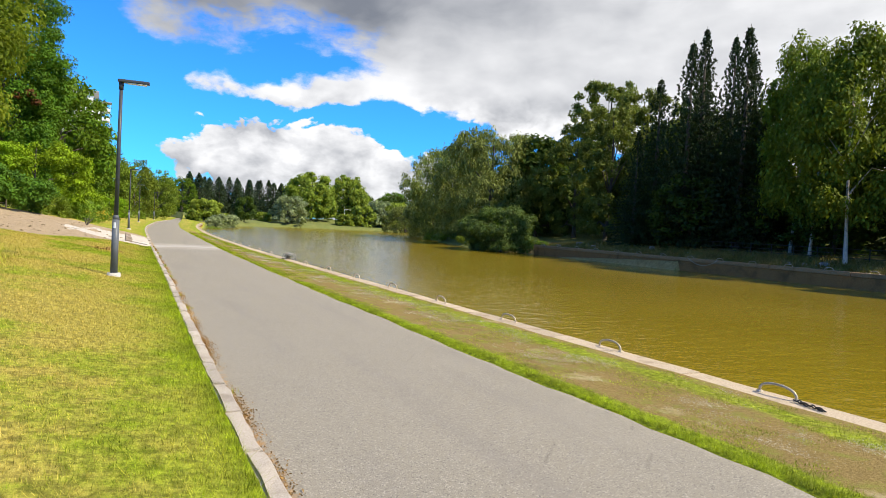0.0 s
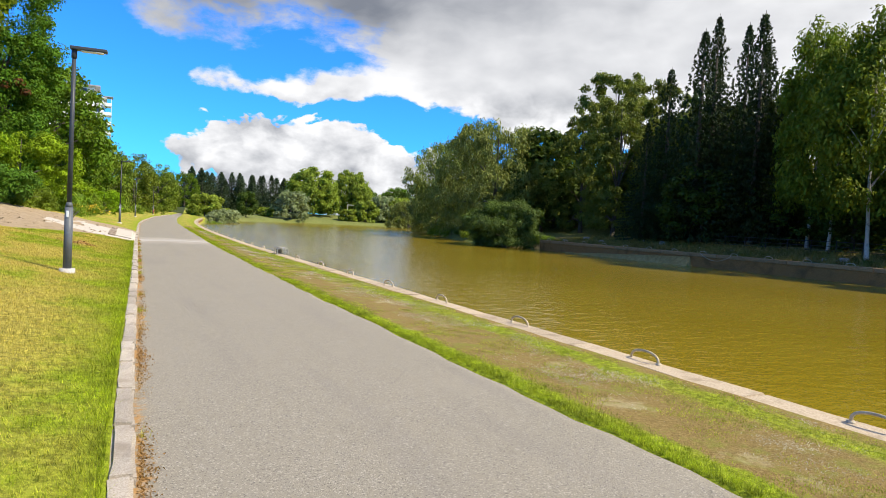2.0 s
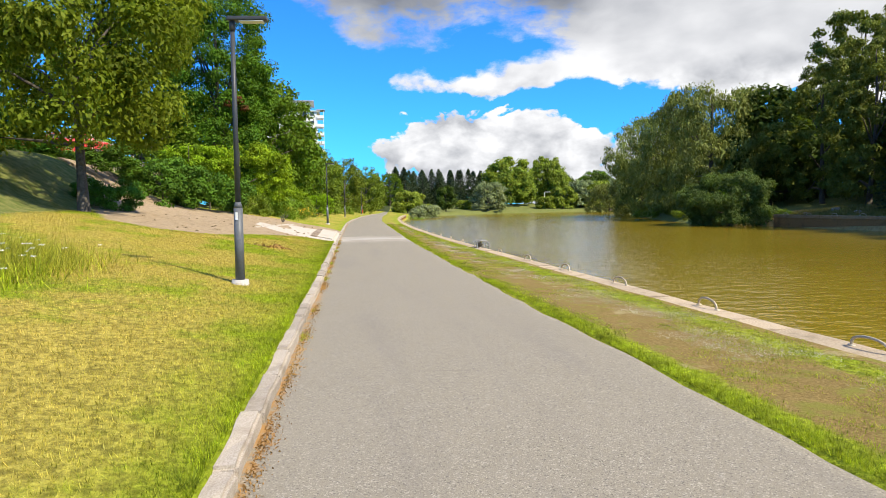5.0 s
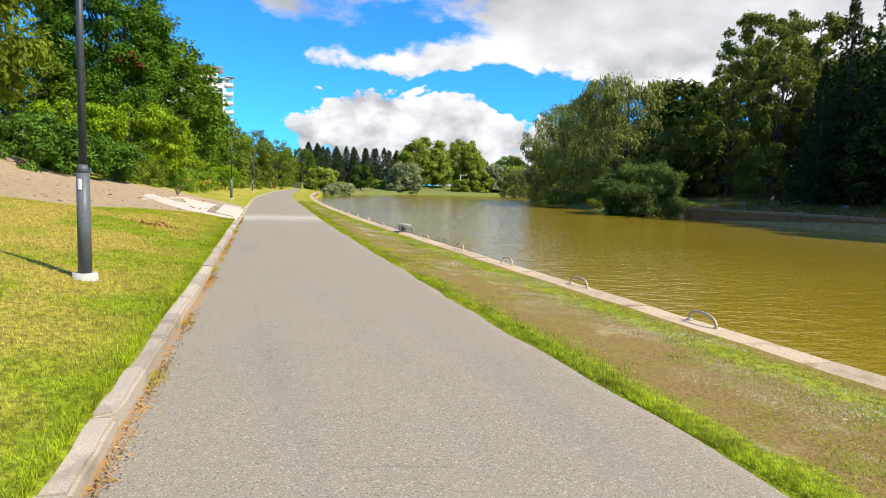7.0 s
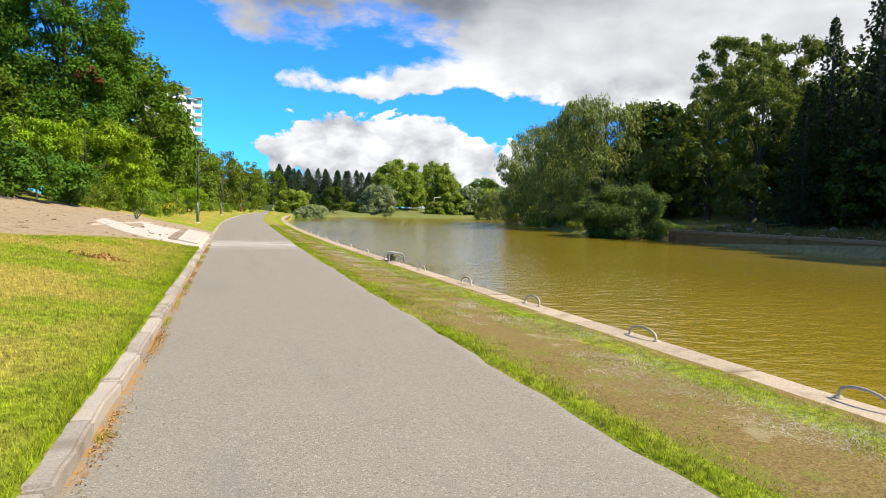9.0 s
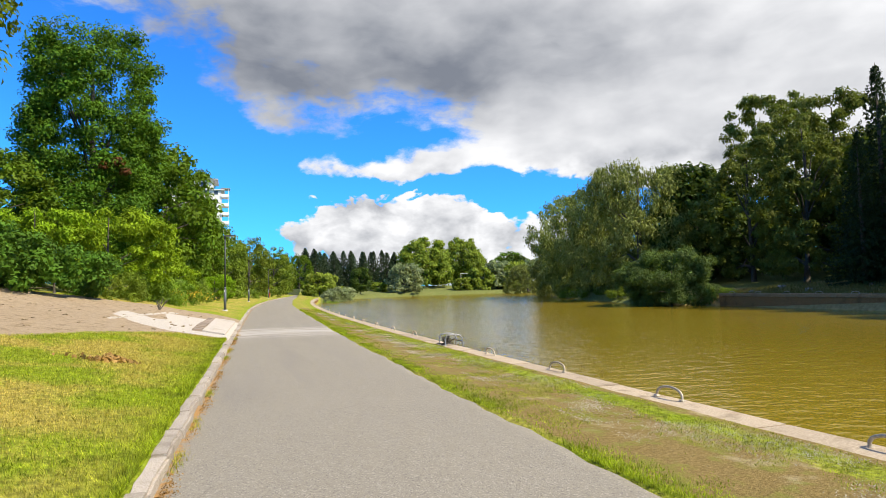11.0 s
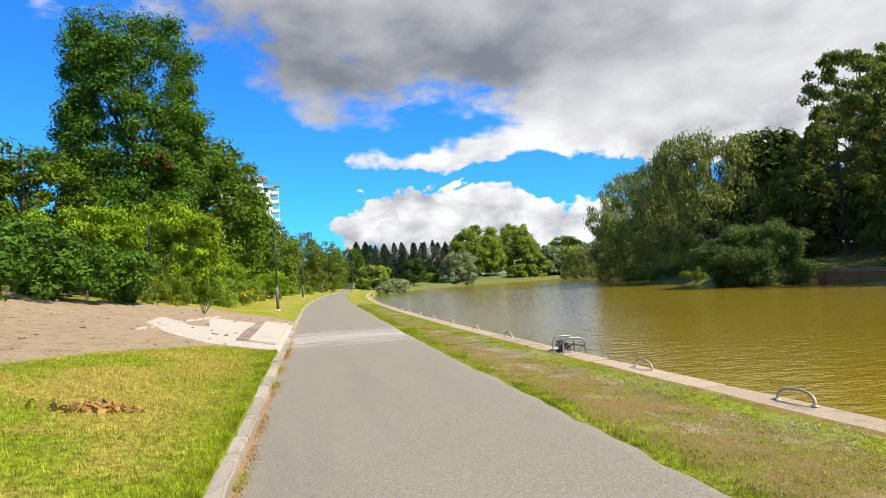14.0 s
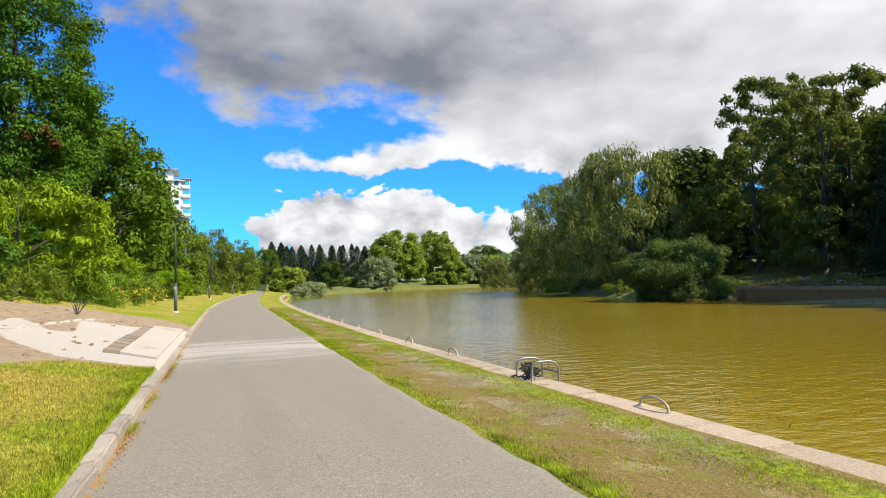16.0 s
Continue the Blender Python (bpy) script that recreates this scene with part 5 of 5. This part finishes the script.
def build_car():
    car = tagged(new("parked_car"), "red parked car half hidden behind the bushes", "car")
    prof = [(-2.1, 0.35), (-2.15, 0.75), (-1.95, 0.95), (-1.3, 1.02), (-0.7, 1.42), (0.8, 1.45), (1.5, 1.05), (2.05, 0.95), (2.15, 0.6), (2.1, 0.35)]
    bm = bmesh.new()
    sides = []
    for y in (-0.85, 0.85):
        sides.append([bm.verts.new((x, y * (0.85 if z > 1.1 else 1.0), z)) for x, z in prof])
    bm.faces.new(sides[0])
    bm.faces.new(sides[1][::-1])
    n = len(prof)
    for i in range(n):
        bm.faces.new((sides[0][i], sides[1][i], sides[1][(i + 1) % n], sides[0][(i + 1) % n]))
    bmesh.ops.recalc_face_normals(bm, faces=bm.faces[:])
    bmesh.ops.bevel(bm, geom=bm.edges[:], offset=0.05, segments=2, affect="EDGES")
    part("body", bm, M_RED, car)
    for y in (-0.79, 0.79):
        part("side_window", box_bm(-0.75, 0.95, y - 0.03, y + 0.03, 1.08, 1.36, 0.02), M_GLASS, car)
        for x in (-1.35, 1.35):
            bm = bmesh.new()
            bmesh.ops.create_cone(bm, cap_ends=True, segments=16, radius1=0.32, radius2=0.32, depth=0.2, matrix=Matrix.Translation((x, y, 0.32)) @ Matrix.Rotation(math.pi / 2, 4, "X"))
            part("wheel", bm, M_TYRE, car)
    car.matrix_basis = pose(-19.6, 38.2, float(ground_z(-19.6, 38.2)) - 0.02, 0, 0, 20)
    fence = tagged(new("wire_fence"), "grey wire mesh fence at the slope top", "fence")
    for i in range(9):
        x, y = -21.4 + 0.9 * i, 35.2 + 0.35 * i
        z = float(ground_z(x, y))
        link("post", tubes([[((x, y, z - 0.2), 0.03), ((x, y, z + 1.5), 0.03)]], 6), M_STEEL, fence)
        if i < 8:
            x2, y2 = x + 0.9, y + 0.35
            z2 = float(ground_z(x2, y2))
            wires = [[((x, y, z + 0.1 + 0.13 * k), 0.006), ((x2, y2, z2 + 0.1 + 0.13 * k), 0.006)] for k in range(11)]
            wires += [[((x + 0.9 * k / 9, y + 0.35 * k / 9, z + (z2 - z) * k / 9 + 0.1), 0.006), ((x + 0.9 * k / 9, y + 0.35 * k / 9, z + (z2 - z) * k / 9 + 1.4), 0.006)] for k in range(1, 9)]
            link("mesh_panel", tubes(wires, 3), M_STEEL, fence)


# ---- grass ----


def blades(nr, x, y, height, width, lush=None, up=0.0, lie=0.0):
    """Single bent grass blades at the given places, as one mesh."""
    n = len(x)
    z = ground_z(x, y) - 0.004 + up
    a = nr.random(n) * 6.283
    side = np.stack([np.cos(a), np.sin(a), np.zeros(n)], 1) * (width * (0.6 + 0.8 * nr.random(n)))[:, None]
    h = height * (0.55 + 0.8 * nr.random(n))
    reach = (lie + h) * np.abs(nr.normal(0.75, 0.45, n)) * np.where(nr.random(n) < 0.5, 1, -1)
    p = np.stack([x, y, z], 1)
    tip = p + np.stack([-np.sin(a) * reach, np.cos(a) * reach, h], 1)
    verts = np.stack([p - side, p + side, tip], 1).reshape(-1, 3)
    me = quick_mesh("blades", verts, np.arange(3 * n).reshape(n, 3), False)
    if lush is not None:
        attribute(me, "lush", np.repeat(lush, 3))
    return me


def build_grass():
    nr = np.random.default_rng(77)
    # lawn up the slope
    n = 400000
    y = -4 + 36 * nr.random(n)
    s = 0.01 + 8.5 * nr.random(n) ** 1.5
    x = left_x(y) - 0.15 - s
    keep = inside_soft(x, y, DIRT, 1.0) + 0.3 * (nr.random(n) - 0.5) < 0.4
    x, y, s = x[keep], y[keep], s[keep]
    h = 0.030 + 0.016 * nr.random(len(x)) + 0.03 * np.exp(-s / 0.12)
    w = 0.0024 + 0.00009 * np.clip(y - 2, 0, 30)
    lush = np.exp(-s / 0.55)
    tagged(link("lawn_grass", blades(nr, x, y, h, w, lush), M_BLADE), "mown lawn grass, green and straw yellow", "grass", kind="stuff")
    # the bright band along the asphalt
    n = 130000
    y = -5 + 60 * nr.random(n) ** 1.3
    u = np.abs(nr.normal(0, 0.20, n))
    gap = 0.5 + 0.5 * wavy(y, y * 0.3, 0.9, 1.0)
    x = right_x(y) - 0.05 + 0.02 * np.sin(y * 2.1) + u * (0.75 + 0.5 * gap)
    keep = (nr.random(n) < np.where(y > 9, np.clip(0.25 + 1.1 * (wavy(y, 0 * y + 3, 1.7, 0.4) + 0.35), 0.12, 1), 1)) & (u < 0.55)
    x, y, u = x[keep], y[keep], u[keep]
    tagged(link("edge_grass", blades(nr, x, y, 0.028 + 0.024 * np.exp(-u / 0.2), 0.0022 + 0.00009 * np.clip(y, 0, 30), np.full(len(x), 0.95)), M_BLADE), "lush bright green grass along the asphalt edge", "grass", kind="stuff")
    # thin tufts on the worn strip
    n = 300000
    y = -5 + 62 * nr.random(n) ** 1.25
    u = nr.random(n)
    r, q = right_x(y), quay_x(y) - 0.42
    x = r + 0.25 + (q - r - 0.27) * u
    belt = 1.1 * np.exp(-((u - 0.76) / 0.19) ** 2) - 0.45 * np.exp(-((u - 0.30) / 0.2) ** 2) - 1.2 * np.clip((u - 0.94) / 0.06, 0, 1)
    keep = wavy(x, y, 2.3, 0.7) + wavy(x, y, 6.1, 1.9) * 0.9 + belt + nr.normal(0, 0.25, n) > 0.15
    x, y = x[keep], y[keep]
    tagged(link("strip_grass", blades(nr, x, y, np.full(len(x), 0.020), 0.003 + 0.00009 * np.clip(y, 0, 30), np.clip(nr.normal(0.78, 0.2, len(x)), 0, 1)), M_BLADE), "thin tufts of grass on worn ground by the quay", "grass", kind="stuff")
    # bleached dry grass in drifts
    n = 210000
    y = -4 + 56 * nr.random(n) ** 1.2
    r, q = right_x(y), quay_x(y) - 0.5
    u = nr.random(n)
    x = r + 0.7 + (q - r - 0.75) * u
    keep = wavy(x, y * 0.8, 2.3, 2.6) + 0.6 * wavy(x, y, 5.7, 0.3) + 0.45 * wavy(x, y, 1.1, 1.2) + 0.75 * np.exp(-((u - 0.55) / 0.26) ** 2) + nr.normal(0, 0.3, n) > 0.52
    x, y = x[keep], y[keep]
    tagged(link("dry_straw", blades(nr, x, y, np.full(len(x), 0.011), 0.0034 + 0.0001 * np.clip(y, 0, 30), None, 0.0, 0.03), M_STRAW), "bleached dry grass in pale drifts on the strip", "grass", kind="stuff")
    # dead stalks lying flat over the worn earth
    n = 110000
    y = -4 + 50 * nr.random(n) ** 1.3
    r, q = right_x(y), quay_x(y) - 0.44
    u = nr.random(n)
    x = r + 0.3 + (q - r - 0.3) * u
    keep = wavy(x, y, 3.7, 0.2) + 0.7 * wavy(x, y, 8.3, 1.4) + nr.normal(0, 0.5, n) > -0.2
    x, y = x[keep], y[keep]
    tagged(link("dead_stalks", blades(nr, x, y, np.full(len(x), 0.008), 0.0026 + 0.00008 * np.clip(y, 0, 30), None, 0.0, 0.035), M_STALK), "short brown dead stalks lying on worn earth", "grass", kind="stuff")
    # weeds with white flower heads on the slope
    n = 9000
    cx, cy = -10.9 + nr.normal(0, 0.6, n), 10.6 + nr.normal(0, 1.2, n)
    tagged(link("slope_weeds", blades(nr, cx, cy, np.full(n, 0.33), np.full(n, 0.006), np.full(n, 0.6)), M_BLADE), "tall weeds on the grass slope", "weeds", kind="stuff")
    cs = []
    rng = random.Random(40)
    for i in range(60):
        x, y = rng.gauss(-10.9, 0.6), rng.gauss(10.6, 1.3)
        z = float(ground_z(x, y)) + rng.uniform(0.16, 0.42)
        for k in range(22):
            a, r = rng.uniform(0, 6.28), 0.042 * rng.random() ** 0.5
            cs.append((x + r * math.cos(a), y + r * math.sin(a), z + rng.uniform(-0.008, 0.008)))
    tagged(link("white_umbels", leaves(nr, cs, np.full(len(cs), 0.006), 1, 0.016, slim=0.9, out=0.1), M_PETAL), "flat white flower heads on tall slope weeds", "flowers", kind="stuff")
    cs = []
    for i in range(420):
        x, y = rng.gauss(-8.6, 0.7), rng.gauss(55, 3.2)
        cs.append((x, y, float(ground_z(x, y)) + rng.uniform(0.35, 0.95)))
    tagged(link("yellow_flowers", leaves(nr, cs, np.full(len(cs), 0.1), 5, 0.08, slim=0.9, out=0.1), M_YELLOW), "yellow flowers among tall grasses on the slope", "flowers", kind="stuff")
    # thin dead stems standing in the shallows by the ladder
    n = 500
    cs = np.stack([nr.uniform(0.9, 4.5, n), nr.normal(29, 3.2, n), WATER + 0.06 * nr.random(n)], 1)
    tagged(link("dead_stems", leaves(nr, cs, np.full(n, 0.03), 1, 0.22, slim=0.05, out=0.2), M_ROPE), "thin dark dead stems standing in shallow water", "reeds", kind="stuff")
    # rough grass on the far bank
    n = 26000
    y = -12 + 72 * nr.random(n)
    x = WALL_X + 0.7 + 6 * nr.random(n) ** 1.4
    tagged(link("bank_grass", blades(nr, x, y, 0.22 + 0.25 * nr.random(n), np.full(n, 0.022), np.zeros(n)), M_BANKGRASS), "rough dry grass on the far bank", "grass", kind="stuff")
    # litter and tufts in the gutter by the kerb
    n = 16000
    y = -4 + 34 * nr.random(n)
    x = left_x(y) + 0.03 + np.abs(nr.normal(0, 0.055, n))
    keep = wavy(y, y * 0.2, 2.1, 0.8) + nr.normal(0, 0.4, n) > 0.1
    x, y = x[keep], y[keep]
    cs = np.stack([x, y, np.full(len(x), 0.108)], 1)
    tagged(link("gutter_litter", leaves(nr, cs, np.full(len(x), 0.015), 1, 0.022, slim=0.45, out=0.1), M_DRYLEAF), "dry orange leaf litter in the gutter", "litter", kind="stuff")
    n = 9000
    y = -4 + 34 * nr.random(n)
    x = left_x(y) + 0.02 + np.abs(nr.normal(0, 0.05, n))
    keep = wavy(y, y * 0.3, 2.7, 1.8) + 0.5 * wavy(y, y, 9.0, 0.3) > 0.62
    x, y = x[keep], y[keep]
    tagged(link("gutter_grass", blades(nr, x, y, np.full(len(x), 0.06), np.full(len(x), 0.0025), np.full(len(x), 0.4), 0.055), M_BLADE), "small grass tufts growing in the gutter", "grass", kind="stuff")


build_hoops()
build_chain()
build_ladder()
build_far_rope()
build_lamps()
build_dig()
build_railing()
build_building()
build_far_frame()
build_car()
build_grass()
